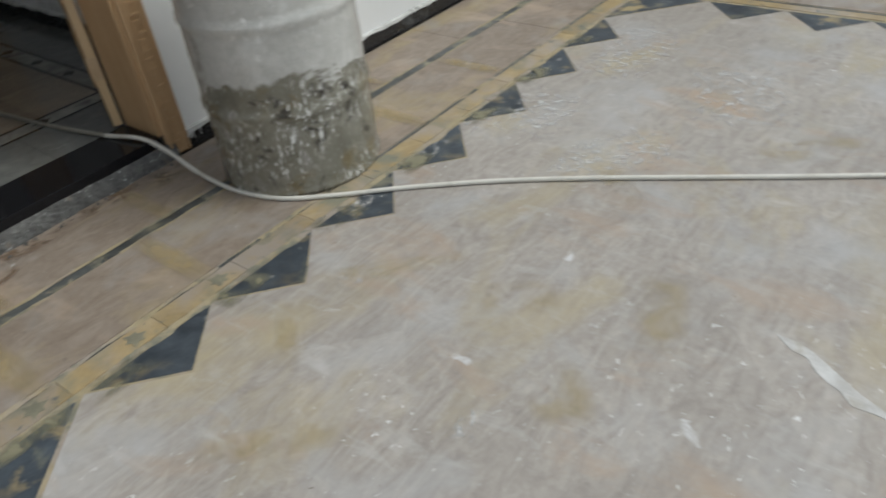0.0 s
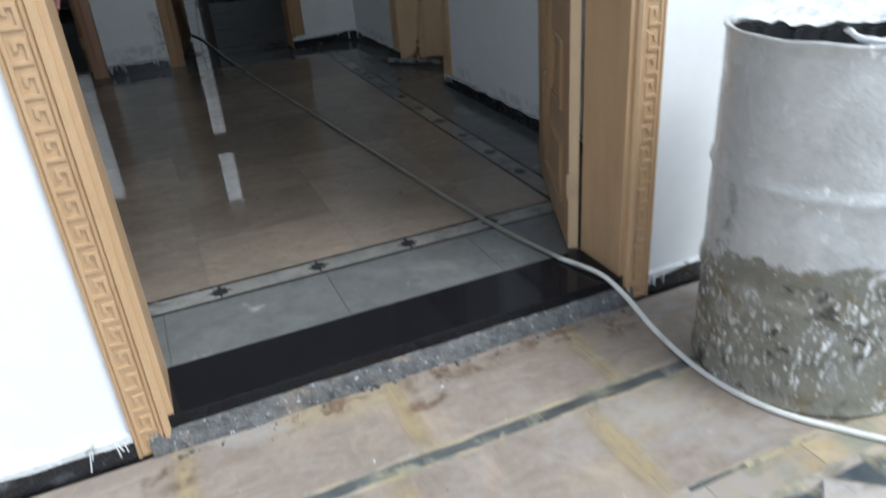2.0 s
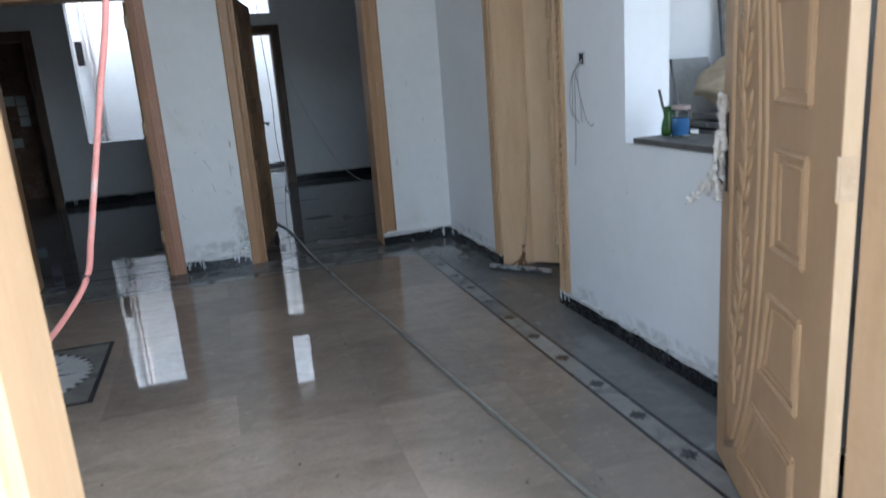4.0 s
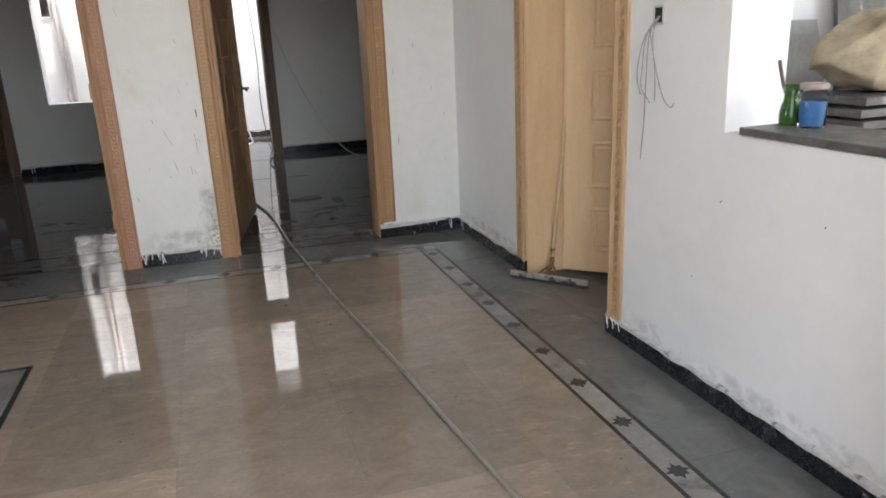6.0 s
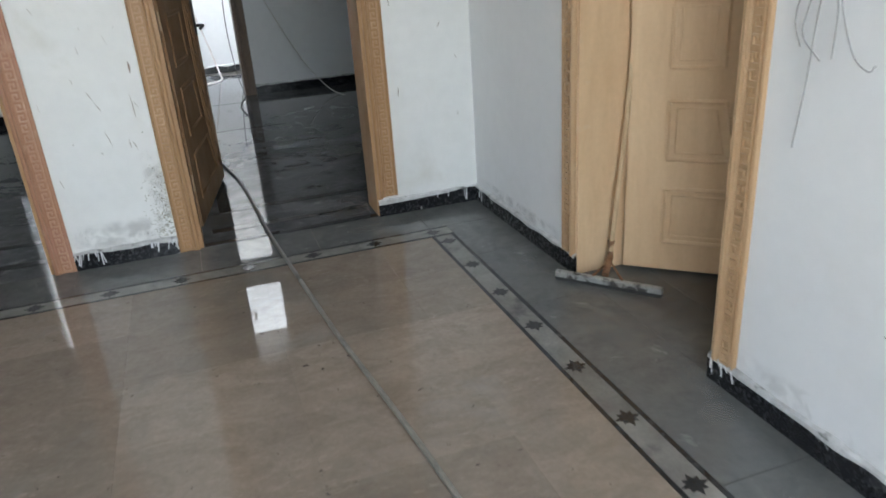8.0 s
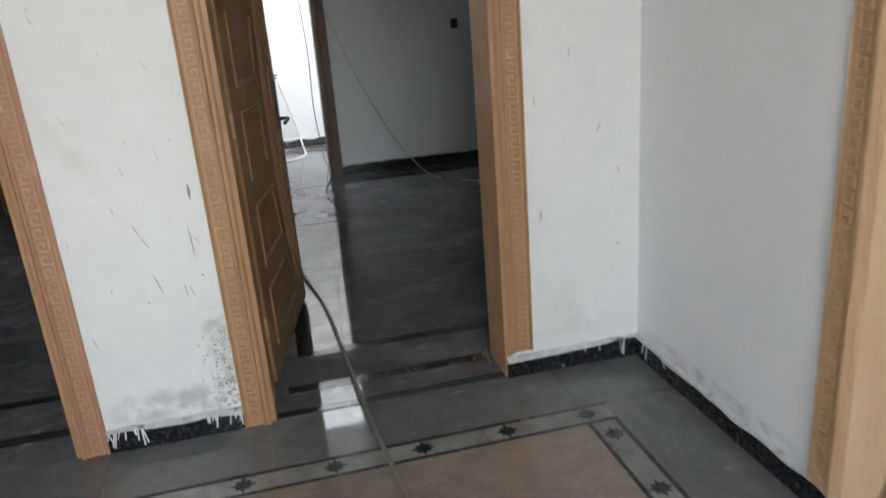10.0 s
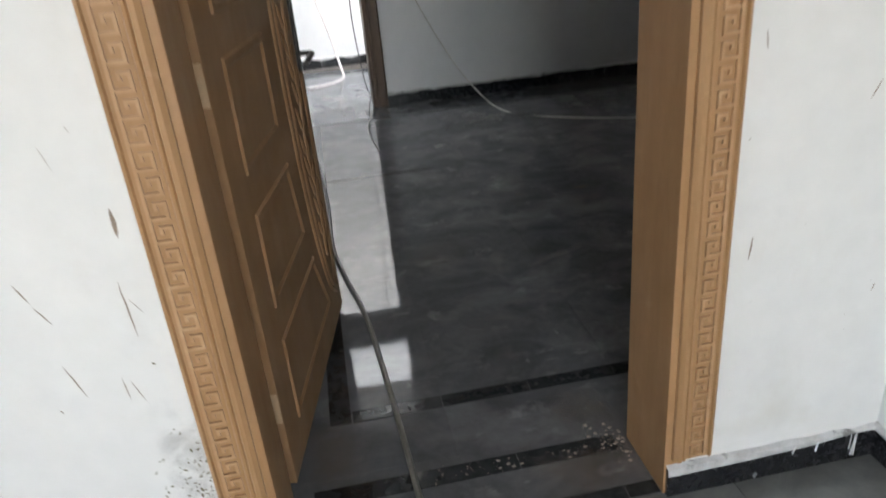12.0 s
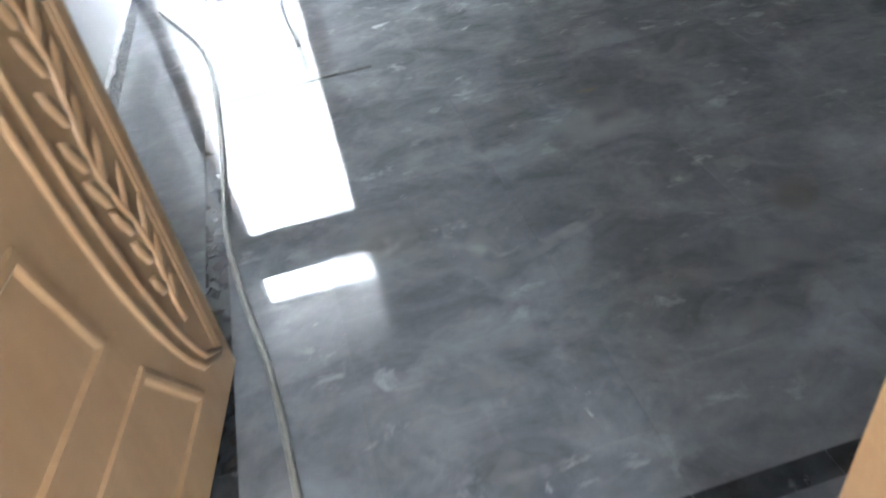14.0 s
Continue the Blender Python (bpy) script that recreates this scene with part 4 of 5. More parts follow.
electric = thing("switch_box", (XR0, 5.27, 1.58), "open wall box with loose grey wires hanging out", "wall box")
bm = bmesh.new()
for y0, y1, z0, z1 in ((5.235, 5.305, 1.545, 1.552), (5.235, 5.305, 1.612, 1.619), (5.235, 5.242, 1.545, 1.619), (5.298, 5.305, 1.545, 1.619)):
    box(bm, XR0 - 0.006, y0, z0, XR0 + 0.001, y1, z1)
part("box_rim", bm, M["box"], electric)
# flat black plate paints the shade of the box's hollow
bm = bmesh.new()
box(bm, XR0 - 0.002, 5.243, 1.553, XR0 + 0.001, 5.297, 1.611)
part("box_hollow", bm, M["hole"], electric, "near-black plate for the shade in the box")
for pts in ([(0, 5.26, 1.58), (-0.04, 5.27, 1.52), (-0.03, 5.30, 1.35), (-0.02, 5.32, 1.18), (-0.015, 5.345, 1.0)],
            [(0, 5.27, 1.57), (-0.05, 5.28, 1.50), (-0.03, 5.33, 1.38), (-0.02, 5.35, 1.30), (-0.015, 5.29, 1.24)],
            [(0, 5.265, 1.575), (-0.05, 5.25, 1.53), (-0.04, 5.22, 1.38), (-0.03, 5.18, 1.27), (-0.03, 5.13, 1.235), (-0.02, 5.12, 1.25)],
            [(0, 5.28, 1.575), (-0.05, 5.29, 1.50), (-0.03, 5.36, 1.40), (-0.02, 5.38, 1.33), (-0.015, 5.36, 1.27)],
            [(0, 5.275, 1.58), (-0.04, 5.25, 1.50), (-0.03, 5.24, 1.36), (-0.02, 5.25, 1.25)]):
    bm = bmesh.new()
    tube(bm, smooth_path([(XR0 + x, y, z) for x, y, z in pts], 6), 0.0022, 6)
    part("loose_wire", bm, M["wire"], electric, soft=True)

# ---- hatch and kitchen ----
sill = tagged(thing("window_sill_hatch", (2.5, 4.3, HZ0), "rough dark stone sill of the kitchen hatch", "sill"), kind="structure")
bm = bmesh.new()
box(bm, XR0 - 0.012, HY0, HZ0 + 0.004, XR1 + 0.02, 4.755, HZ0 + 0.03)
for v in bm.verts:
    v.co += Vector(noise.noise_vector(v.co * 9)) * 0.006
part("sill_stone", bm, M["sill"], sill, bevel=0.004)
SZ = HZ0 + 0.031

bottle = thing("green_bottle", (2.545, 4.70, SZ), "cut green plastic bottle with a dark brush in it", "bottle")
bm = bmesh.new()
lathe(bm, [(0.031, SZ), (0.037, SZ + 0.008), (0.038, SZ + 0.035), (0.034, SZ + 0.060), (0.027, SZ + 0.085), (0.026, SZ + 0.10), (0.031, SZ + 0.135), (0.028, SZ + 0.133), (0.023, SZ + 0.10), (0.030, SZ + 0.03)], 24, (2.545, 4.70))
part("bottle_body", bm, M["green"], bottle, soft=True)
bm = bmesh.new()
tube(bm, [(2.545, 4.695, SZ + 0.03), (2.53, 4.732, SZ + 0.14), (2.522, 4.748, SZ + 0.215)], 0.0065, 8)
part("brush_handle", bm, M["brush"], bottle, "dark brush handle")

JX, JY = 2.54, 4.603
jar = thing("paint_jar", (JX, JY, SZ), "clear plastic jar of blue paint with a dusty lid", "jar")
bm = bmesh.new()
lathe(bm, [(0.040, SZ), (0.043, SZ + 0.005), (0.043, SZ + 0.112), (0.038, SZ + 0.124), (0.036, SZ + 0.124), (0.041, SZ + 0.11), (0.041, SZ + 0.008)], 32, (JX, JY))
g = part("jar_wall", bm, M["glass"], jar, "clear plastic wall", soft=True)
g.visible_shadow = False
bm = bmesh.new()
lathe(bm, [(0.0400, SZ + 0.009), (0.0400, SZ + 0.086)], 32, (JX, JY))
part("paint", bm, M["blue"], jar, "blue paint", soft=False)
bm = bmesh.new()
lathe(bm, [(0.042, SZ + 0.125), (0.044, SZ + 0.128), (0.044, SZ + 0.142), (0.04, SZ + 0.145)], 32, (JX, JY))
part("jar_lid", bm, M["lid"], g, "dusty red lid", soft=False)

bm = bmesh.new()
box(bm, XR1, 4.78, 1.02, 4.6, 5.419, 1.08)
box(bm, XR1, 4.85, ZI, XR1 + 0.1, 5.419, 1.02)
box(bm, 4.5, 4.85, ZI, 4.6, 5.419, 1.02)
tagged(part("kitchen_counter", bm, M["sill"], bevel=0.003), "dark stone kitchen counter behind the hatch", "counter")
for name, x0, x1, zz, lean, label in (("leaning_slab", 3.02, 3.27, 0.46, 0.13, "grey stone slab leaning on the kitchen wall"), ("leaning_slab", 3.34, 3.62, 0.80, 0.10, "tall dark grey stone slab leaning on the kitchen wall")):
    bm = bmesh.new()
    along(bm, [(0, 0), (0.025, 0), (0.025 + lean, zz), (lean, zz)], (x0, 5.39 - lean - 0.03, 1.081), (x1, 5.39 - lean - 0.03, 1.081), (0, 1, 0), (0, 0, 1))
    tagged(part(name, bm, M["slab"] if zz < 0.6 else M["sill"], bevel=0.003), label, "stone slab", "slabs on the counter")
bm = bmesh.new()
box(bm, 2.78, 5.0, 1.081, 2.94, 5.12, 1.17)
tagged(part("carton", bm, M["box"], bevel=0.003), "small white carton on the kitchen counter", "carton")
for k in range(4):
    bm = bmesh.new()
    box(bm, 3.0 + 0.02 * (k % 2), 4.83, 1.081 + 0.045 * k, 3.62, 5.17, 1.081 + 0.045 * k + 0.03)
    tagged(part("stone_plate", bm, M["sill"], bevel=0.002), "dark stone plate in a stack on the counter", "stone plate", "stack of stone plates")
bm = bmesh.new()
bmesh.ops.create_icosphere(bm, subdivisions=4, radius=1, matrix=Matrix.Translation((3.28, 5.0, 1.40)) @ Matrix.Diagonal((0.33, 0.17, 0.16, 1)))
for v in bm.verts:
    v.co += Vector(noise.noise_vector(Vector((v.co.x * 7, v.co.y * 9, v.co.z * 12)))) * 0.05
    v.co.z = max(v.co.z, 1.248)
tagged(part("sack", bm, M["sack"], soft=True), "crumpled brown cloth sack on the stack of plates", "sack")

# ---- back rooms and light well ----
for name, x, rad in (("drain_pipe", -1.195, 0.035), ("drain_pipe", -1.27, 0.028)):
    t = thing(name, (x, YW - 0.06, ZI), "white plastic drain pipe on the light well wall", "pipe", "light well pipes")
    bm = bmesh.new()
    tube(bm, [(x, YW - 0.06, ZI), (x, YW - 0.06, 4.4)], rad, 14)
    length = part("pipe_length", bm, M["whitehose"], t, soft=True)
    for zz in (0.9, 1.9, 2.9):
        bm = bmesh.new()
        lathe(bm, [(rad + 0.008, zz), (rad + 0.008, zz + 0.07)], 18, (x, YW - 0.06))
        part("pipe_collar", bm, M["whitehose"], length)
vent = thing("wall_vent", (-1.40, YW, 2.03), "small dark vent in a pale frame on the light well wall", "vent")
bm = bmesh.new()
for x0, x1, z0, z1 in ((-1.48, -1.32, 2.03, 2.055), (-1.48, -1.32, 2.43, 2.455), (-1.48, -1.455, 2.055, 2.43), (-1.345, -1.32, 2.055, 2.43)):
    box(bm, x0, YW - 0.03, z0, x1, YW, z1)
part("vent_frame", bm, M["whitehose"], vent)
# flat black plate paints the shade behind the slats
bm = bmesh.new()
box(bm, -1.455, YW - 0.006, 2.055, -1.345, YW, 2.43)
part("vent_back", bm, M["hole"], vent, "near-black plate for the shade in the vent")
for k in range(6):
    bm = bmesh.new()
    box(bm, -1.455, YW - 0.02, 2.085 + 0.055 * k, -1.345, YW - 0.008, 2.10 + 0.055 * k)
    part("vent_slat", bm, M["dark_metal"], vent)
wash = thing("white_hose", (1.1, 13.8, ZI), "pale hose from the wall tap to the floor", "hose")
bm = bmesh.new()
tube(bm, smooth_path([(1.00, 14.72, 1.02), (1.03, 14.62, 0.95), (1.14, 14.5, 0.55), (1.22, 14.3, 0.18), (1.22, 14.0, ZI + 0.012), (1.05, 13.75, ZI + 0.012), (0.75, 13.65, ZI + 0.012)], 8), 0.012, 8)
part("hose_length", bm, M["whitehose"], wash, soft=True)
bm = bmesh.new()
tube(bm, [(1.0, 14.75, 1.03), (1.0, 14.66, 1.03)], 0.014)
tube(bm, [(0.97, 14.70, 1.06), (1.03, 14.70, 1.06)], 0.008)
part("tap", bm, M["dark_metal"], wash, "dark metal tap")
cord = thing("door_cable", (1.36, 12.95, ZI), "thin dark cable hanging in the far doorway", "cable")
bm = bmesh.new()
tube(bm, smooth_path([(1.30, 12.9, 2.72), (1.31, 12.92, 2.2), (1.35, 12.93, 1.4), (1.34, 12.94, 0.8), (1.38, 12.98, 0.3), (1.42, 13.0, ZI + 0.008), (1.40, 12.5, ZI + 0.008), (1.30, 11.9, ZI + 0.008), (1.33, 11.2, ZI + 0.008)], 8), 0.006, 6)
part("cable_length", bm, M["cable"], cord, soft=True)
lead = thing("pale_wire", (2.4, 12.0, ZI), "thin pale wire drooping from the far frame to the floor", "wire")
bm = bmesh.new()
tube(bm, smooth_path([(1.56, 12.56, 1.75), (1.75, 12.5, 1.2), (2.0, 12.4, 0.65), (2.2, 12.2, 0.3), (2.4, 11.9, ZI + 0.006), (2.75, 11.5, ZI + 0.006), (3.3, 11.2, ZI + 0.006), (4.0, 10.9, ZI + 0.006)], 8), 0.0045, 6)
part("wire_length", bm, M["hose"], lead, soft=True)
switch = thing("light_switch", (2.87, YD0 - 0.006, 1.54), "small dark switch plate on the far wall", "switch")
bm = bmesh.new()
box(bm, 2.83, YD0 - 0.012, 1.50, 2.90, YD0, 1.60)
part("switch_plate", bm, M["dark_metal"], switch, bevel=0.002)
bath = wall("wall_bathroom", M["tile_brown"], [(XL, YD1 + 1.2, 0, -1.75, YD1 + 1.35, TOP), (XL - 0.1, YD1, 0, XL, YD1 + 1.2, TOP)], "brown tiled bathroom wall beyond the dark doorway")
rng = random.Random(2)
bm = bmesh.new()
box(bm, 0, -0.008, 0, 0.14, 0, 0.14)
tile_me = mesh_of("pale_tile", bm, M["tile"])
for k in range(14):
    piece("pale_tile", tile_me, bath, Matrix.Translation((-2.75 + 0.155 * rng.randrange(6), YD1 + 1.2, 0.9 + 0.155 * rng.randrange(5))))

# ---- marks on the walls ----
def marks(name, parent, places, material, label):
    bm = bmesh.new()
    for p, across, up, out, l, w, tilt in places:
        p, across, up, out = Vector(p), Vector(across), Vector(up), Vector(out)
        q = across * math.sin(tilt) + up * math.cos(tilt)
        r = q.cross(out)
        k = 5
        lo = [bm.verts.new(p + q * l * (j / k - 0.5) + r * (w * math.sin(math.pi * (j + 0.3) / (k + 0.6)) + 0.012 * l * math.sin(3 * j)) + out * 0.0015) for j in range(k + 1)]
        hi = [bm.verts.new(p + q * l * (j / k - 0.5) - r * (w * 0.6 * math.sin(math.pi * (j + 0.3) / (k + 0.6)) - 0.012 * l * math.sin(3 * j)) + out * 0.0015) for j in range(k + 1)]
        for j in range(k):
            bm.faces.new((lo[j], lo[j + 1], hi[j + 1], hi[j]))
    return tagged(part(name, bm, material, parent, label), kind="stuff")


rng = random.Random(21)
X, Z, OUT = (1, 0, 0), (0, 0, 1), (0, -1, 0)
spots = [((0.547, YB0, 0.93), X, Z, OUT, 0.13, 0.0022, -0.05), ((0.385, YB0, 0.945), X, Z, OUT, 0.05, 0.002, -0.5), ((0.36, YB0, 1.0), X, Z, OUT, 0.05, 0.002, -0.4), ((1.942, YB0, 0.83), X, Z, OUT, 0.06, 0.003, 0.1),
         ((0.57, YB0, 1.12), X, Z, OUT, 0.06, 0.006, 0), ((0.40, YB0, 0.78), X, Z, OUT, 0.09, 0.002, -0.3)]
for k in range(16):
    spots.append(((0.12 + rng.random() * 0.48, YB0, 0.45 + rng.random() * 1.4), X, Z, OUT, 0.012 + rng.random() * 0.05, 0.0006 + rng.random() * 0.001, -0.6 + rng.random() * 0.7))
for k in range(5):
    spots.append(((1.9 + rng.random() * 0.45, YB0, 0.5 + rng.random()), X, Z, OUT, 0.02 + rng.random() * 0.03, 0.002, rng.random() - 0.5))
marks("scuff_marks", wall_back, spots, M["scuff"], "brown scuffs on the pier")
spots = []
for k in range(210):
    u, v = abs(rng.gauss(0, 0.05)), abs(rng.gauss(0, 0.17))
    if u < 0.2 and v < 0.6:
        spots.append(((0.612 - u, YB0, 0.215 + v), X, Z, OUT, 0.004 + rng.random() * 0.010, 0.001 + rng.random() * 0.0025, rng.random() * 3))
marks("mildew_spots", wall_back, spots, M["mold"], "olive mildew spots by the frame")
spots = []
for k in range(6):
    spots.append(((XR0, 3.9 + rng.random() * 1.5, 0.35 + rng.random() * 0.9), (0, 1, 0), Z, (-1, 0, 0), 0.006 + rng.random() * 0.01, 0.003, rng.random() * 3))
marks("paint_flecks", wall_right, spots, M["scuff"], "small dark flecks on the paint")

# ---- floor pieces ----
cache = {}
rng = random.Random(5)


def slab(name, parent, x0, y0, x1, y1, top, material, tilt=0.0, gap=0.0012, thick=0.012):
    w, h = round(x1 - x0 - 2 * gap, 4), round(y1 - y0 - 2 * gap, 4)
    key = (w, h, material.name, thick)
    if key not in cache:
        bm = bmesh.new()
        e, drop = 0.0004, 0.00012
        lo = [bm.verts.new((sx * w / 2, sy * h / 2, -thick)) for sx, sy in ((-1, -1), (1, -1), (1, 1), (-1, 1))]
        mid = [bm.verts.new((sx * w / 2, sy * h / 2, -drop)) for sx, sy in ((-1, -1), (1, -1), (1, 1), (-1, 1))]
        hi = [bm.verts.new((sx * (w / 2 - e), sy * (h / 2 - e), 0)) for sx, sy in ((-1, -1), (1, -1), (1, 1), (-1, 1))]
        for a, b in ((lo, mid), (mid, hi)):
            for k in range(4):
                bm.faces.new((a[k], a[(k + 1) % 4], b[(k + 1) % 4], b[k]))
        bm.faces.new(hi)
        cache[key] = mesh_of(name, bm, material)
    t = [rng.uniform(-tilt, tilt) for _ in range(2)]
    return piece(name, cache[key], parent, pose((x0 + x1) / 2, (y0 + y1) / 2, top, t[0], t[1], 0))


def run(name, parent, x0, y0, x1, y1, length, top, material, along_x=True, tilt=0.0, start=0.0, thick=0.012):
    """A band cut into pieces of about that length."""
    a, b = (x0, x1) if along_x else (y0, y1)
    cuts = [a]
    p = a + (start or length)
    while p < b - 0.25 * length:
        cuts.append(p)
        p += length
    cuts.append(b)
    for u, v in zip(cuts, cuts[1:]):
        if along_x:
            slab(name, parent, u, y0, v, y1, top, material, tilt, thick=thick)
        else:
            slab(name, parent, x0, u, x1, v, top, material, tilt, thick=thick)


def flat(name, parent, pts, top, material, thick=0.01):
    bm = bmesh.new()
    prism(bm, pts, top - thick, top)
    return part(name, bm, material, parent)


# veranda: zigzag field of square tiles set on edge, slate triangles, yellow strip, slabs
PX, HX, HY = 0.4675, 0.23375, 0.212
X0, YT = 0.3195, 1.668
NXT = 9
X1 = X0 + PX * NXT
bm = bmesh.new()
prism(bm, [(HX, 0), (0, HY), (-HX, 0), (0, -HY)], -0.01, 0)
diamond = mesh_of("marble_tile", bm, M["field"])
for row in range(18):
    y = YT - HY * (row + 1)
    even = row % 2 == 0
    for k in range(NXT):
        x = X0 + PX * (k + (1.0 if even else 0.5))
        if x + HX < X1 + 0.01:
            piece("marble_tile", diamond, veranda, pose(x, y, 0, rng.uniform(-0.015, 0.015), rng.uniform(-0.015, 0.015), 0))
bm = bmesh.new()
prism(bm, [(-HX + 0.02, 0), (0.004, -HY + 0.018), (HX - 0.008, 0)][::-1][::-1], -0.012, -0.0005)
tri_top = mesh_of("slate_triangle", bm, M["slate"])
bm = bmesh.new()
prism(bm, [(0, -HX + 0.01), (HX - 0.012, 0), (0, HX - 0.01)], -0.012, -0.0005)
tri_left = mesh_of("slate_triangle", bm, M["slate"])
for k in range(1, NXT - 1):
    piece("slate_triangle", tri_top, veranda, pose(X0 + PX * (k + 0.5), YT - 0.004, 0))
for k in range(8):
    y = YT - HY * (3 + 2 * k)
    m = pose(X0 + 0.004, y, 0) @ Matrix.Diagonal((1, HY / HX, 1, 1))
    piece("slate_triangle", tri_left, veranda, m)
    piece("slate_triangle", tri_left, veranda, pose(X1 - 0.004, y, 0, 0, 0, 180) @ Matrix.Diagonal((1, HY / HX, 1, 1)))
flat("slate_triangle", veranda, [(X0 + 0.006, YT - 2 * HY + 0.03), (X0 + PX - 0.03, YT - 0.004), (X0 + 0.006, YT - 0.004)], -0.0005, M["slate"])
flat("slate_triangle", veranda, [(X1 - 0.006, YT - 2 * HY + 0.03), (X1 - 0.006, YT - 0.004), (X1 - PX + 0.03, YT - 0.004)], -0.0005, M["slate"])
YL, YS0, YS1 = 1.795, 2.205, 2.25
e = YL - YT
run("yellow_strip", veranda, X0 - 0.10, YT + 0.025, X1 + 0.10, YL - 0.006, 0.335, 0, M["yellow"], start=0.21)
for x0, x1 in ((X0 - 0.10, X0 - 0.025), (X1 + 0.025, X1 + 0.10)):
    run("yellow_strip", veranda, x0, -2.2, x1, YT + 0.024, 0.335, 0, M["yellow"], along_x=False)
run("slate_line", veranda, X0 - 0.125, YL - 0.004, X1 + 0.125, YL + 0.012, 0.31, -0.001, M["slate_strip"])
for x0, x1 in ((X0 - 0.122, X0 - 0.106), (X1 + 0.106, X1 + 0.122)):
    run("slate_line", veranda, x0, -2.2, x1, YL - 0.005, 0.31, -0.001, M["slate_strip"], along_x=False)
run("marble_slab", veranda, X0 - 0.125, YL + 0.016, X1 + 0.125, YS0 - 0.004, 0.62, 0, M["pink"], start=0.52)
for x0, x1 in ((X0 - 0.42, X0 - 0.13), (X1 + 0.13, X1 + 0.42)):
    run("marble_slab", veranda, x0, -2.2, x1, YL + 0.012, 0.62, 0, M["pink"], along_x=False)
    slab("marble_slab", veranda, x0, YL + 0.016, x1, YS0 - 0.004, 0, M["pink"])
run("slate_strip", veranda, X0 - 0.47, YS0, X1 + 0.47, YS1, 0.45, -0.0005, M["slate_strip"])
for x0, x1 in ((X0 - 0.47, X0 - 0.425), (X1 + 0.425, X1 + 0.47)):
    run("slate_strip", veranda, x0, -2.2, x1, YS0 - 0.001, 0.45, -0.0005, M["slate_strip"], along_x=False)
run("marble_slab", veranda, -2.0, YS1 + 0.004, 6.6, 2.618, 0.66, 0, M["pink"], start=0.2)
for x0, x1 in ((-2.0, X0 - 0.475), (X1 + 0.475, 6.6)):
    run("marble_slab", veranda, x0, -2.2, x1, YS1, 0.62, 0, M["pink"], along_x=False)


def star(name, x, y, r, top, parent, material, points=8):
    pts = []
    for k in range(points * 2):
        q = r if k % 2 == 0 else r * 0.55
        if k % 4 == 2:
            q = r * 0.8
        a = math.pi * k / points
        pts.append((x + q * math.cos(a), y + q * math.sin(a)))
    return flat(name, parent, pts, top, material, 0.004)


for k in range(4):
    star("slate_flower", X0 + 0.02 + 0.335 * k, (YT + YL) / 2 + 0.01, 0.042, 0.0013, veranda, M["olive"], 6)
bm = bmesh.new()
# ragged ribbons along the bands
for y, x0, x1, wide, seed in ((YT + 0.010, X0 - 0.08, X1 + 0.08, 0.026, 1), (YL + 0.002, X0 - 0.1, X1 + 0.1, 0.016, 2), (YS0 - 0.006, X0 - 0.4, X1 + 0.4, 0.014, 3), (YS1 + 0.006, X0 - 0.4, X1 + 0.4, 0.014, 4)):
    n = int((x1 - x0) / 0.016)
    last = None
    for j in range(n + 1):
        x = x0 + (x1 - x0) * j / n
        up, dn = noise.noise(Vector((x * 7, seed, 0))), noise.noise(Vector((x * 7, seed, 9)))
        fine = 0.25 * noise.noise(Vector((x * 40, seed, 3)))
        cover = noise.noise(Vector((x * 2.1, seed * 3.7, 5)))
        if cover < -0.08 or up + dn < -0.75:
            last = None
            continue
        pair = [bm.verts.new((x, y - wide * max(0.1, 0.5 + dn + fine), 0.0009 + seed * 0.0001)), bm.verts.new((x, y + wide * max(0.1, 0.5 + up - fine), 0.0009 + seed * 0.0001))]
        if last:
            bm.faces.new((last[0], pair[0], pair[1], last[1]))
        last = pair
loose = [v for v in bm.verts if not v.link_faces]
bmesh.ops.delete(bm, geom=loose, context="VERTS")
tagged(part("grout_film", bm, M["grout"], veranda, "thin smears of yellow grout"), kind="stuff")
# white paint smear on the veranda floor
bm = bmesh.new()
lo = [(2.02 - 0.20 * t + 0.012 * math.sin(t * 9), 0.09 - 0.42 * t) for t in [k / 12 for k in range(13)]]
pts = [(x - 0.026 * (0.4 + math.sin(math.pi * min(1, k / 9))) - 0.01 * math.sin(k * 2.3), y) for k, (x, y) in enumerate(lo)] + [(x + 0.022 * (0.4 + math.sin(math.pi * min(1, k / 9))), y + 0.02) for k, (x, y) in reversed(list(enumerate(lo)))]
prism(bm, pts, 0.0, 0.0012)
part("paint_smear", bm, M["smear"], veranda, "dried white paint smear")

# hall: grey bands, inlaid border, brown field
BX, BO = 1.93, 2.06       # border on the right, inner and outer edge
BY0, BY1 = 3.26, 3.39     # border at the front
BY2, BY3 = 7.315, 7.445   # border at the back
run("grey_slab", hall, XL, 2.904, XR0, BY0, 0.62, ZI, M["grey"], tilt=0.05, start=0.4)
run("grey_slab", hall, BO, BY0 + 0.001, XR0, BY3, 0.62, ZI, M["grey"], along_x=False, tilt=0.05)
run("grey_slab", hall, XL, BY3 + 0.001, XR0, YB0 + 0.0, 0.62, ZI, M["grey"], tilt=0.05, start=0.3)
run("grey_slab", hall, XR0, RY0 + 0.02, XR0 + 0.62, RY1 - 0.02, 0.31, ZI, M["grey"], tilt=0.03)
run("brown_tile", hall, XR0 + 0.621, RY0 - 0.6, 5.4, YB0 - 0.01, 0.6, ZI, M["brown"])
L = 0.018
xs = [XL + 0.615 * k for k in range(10)]
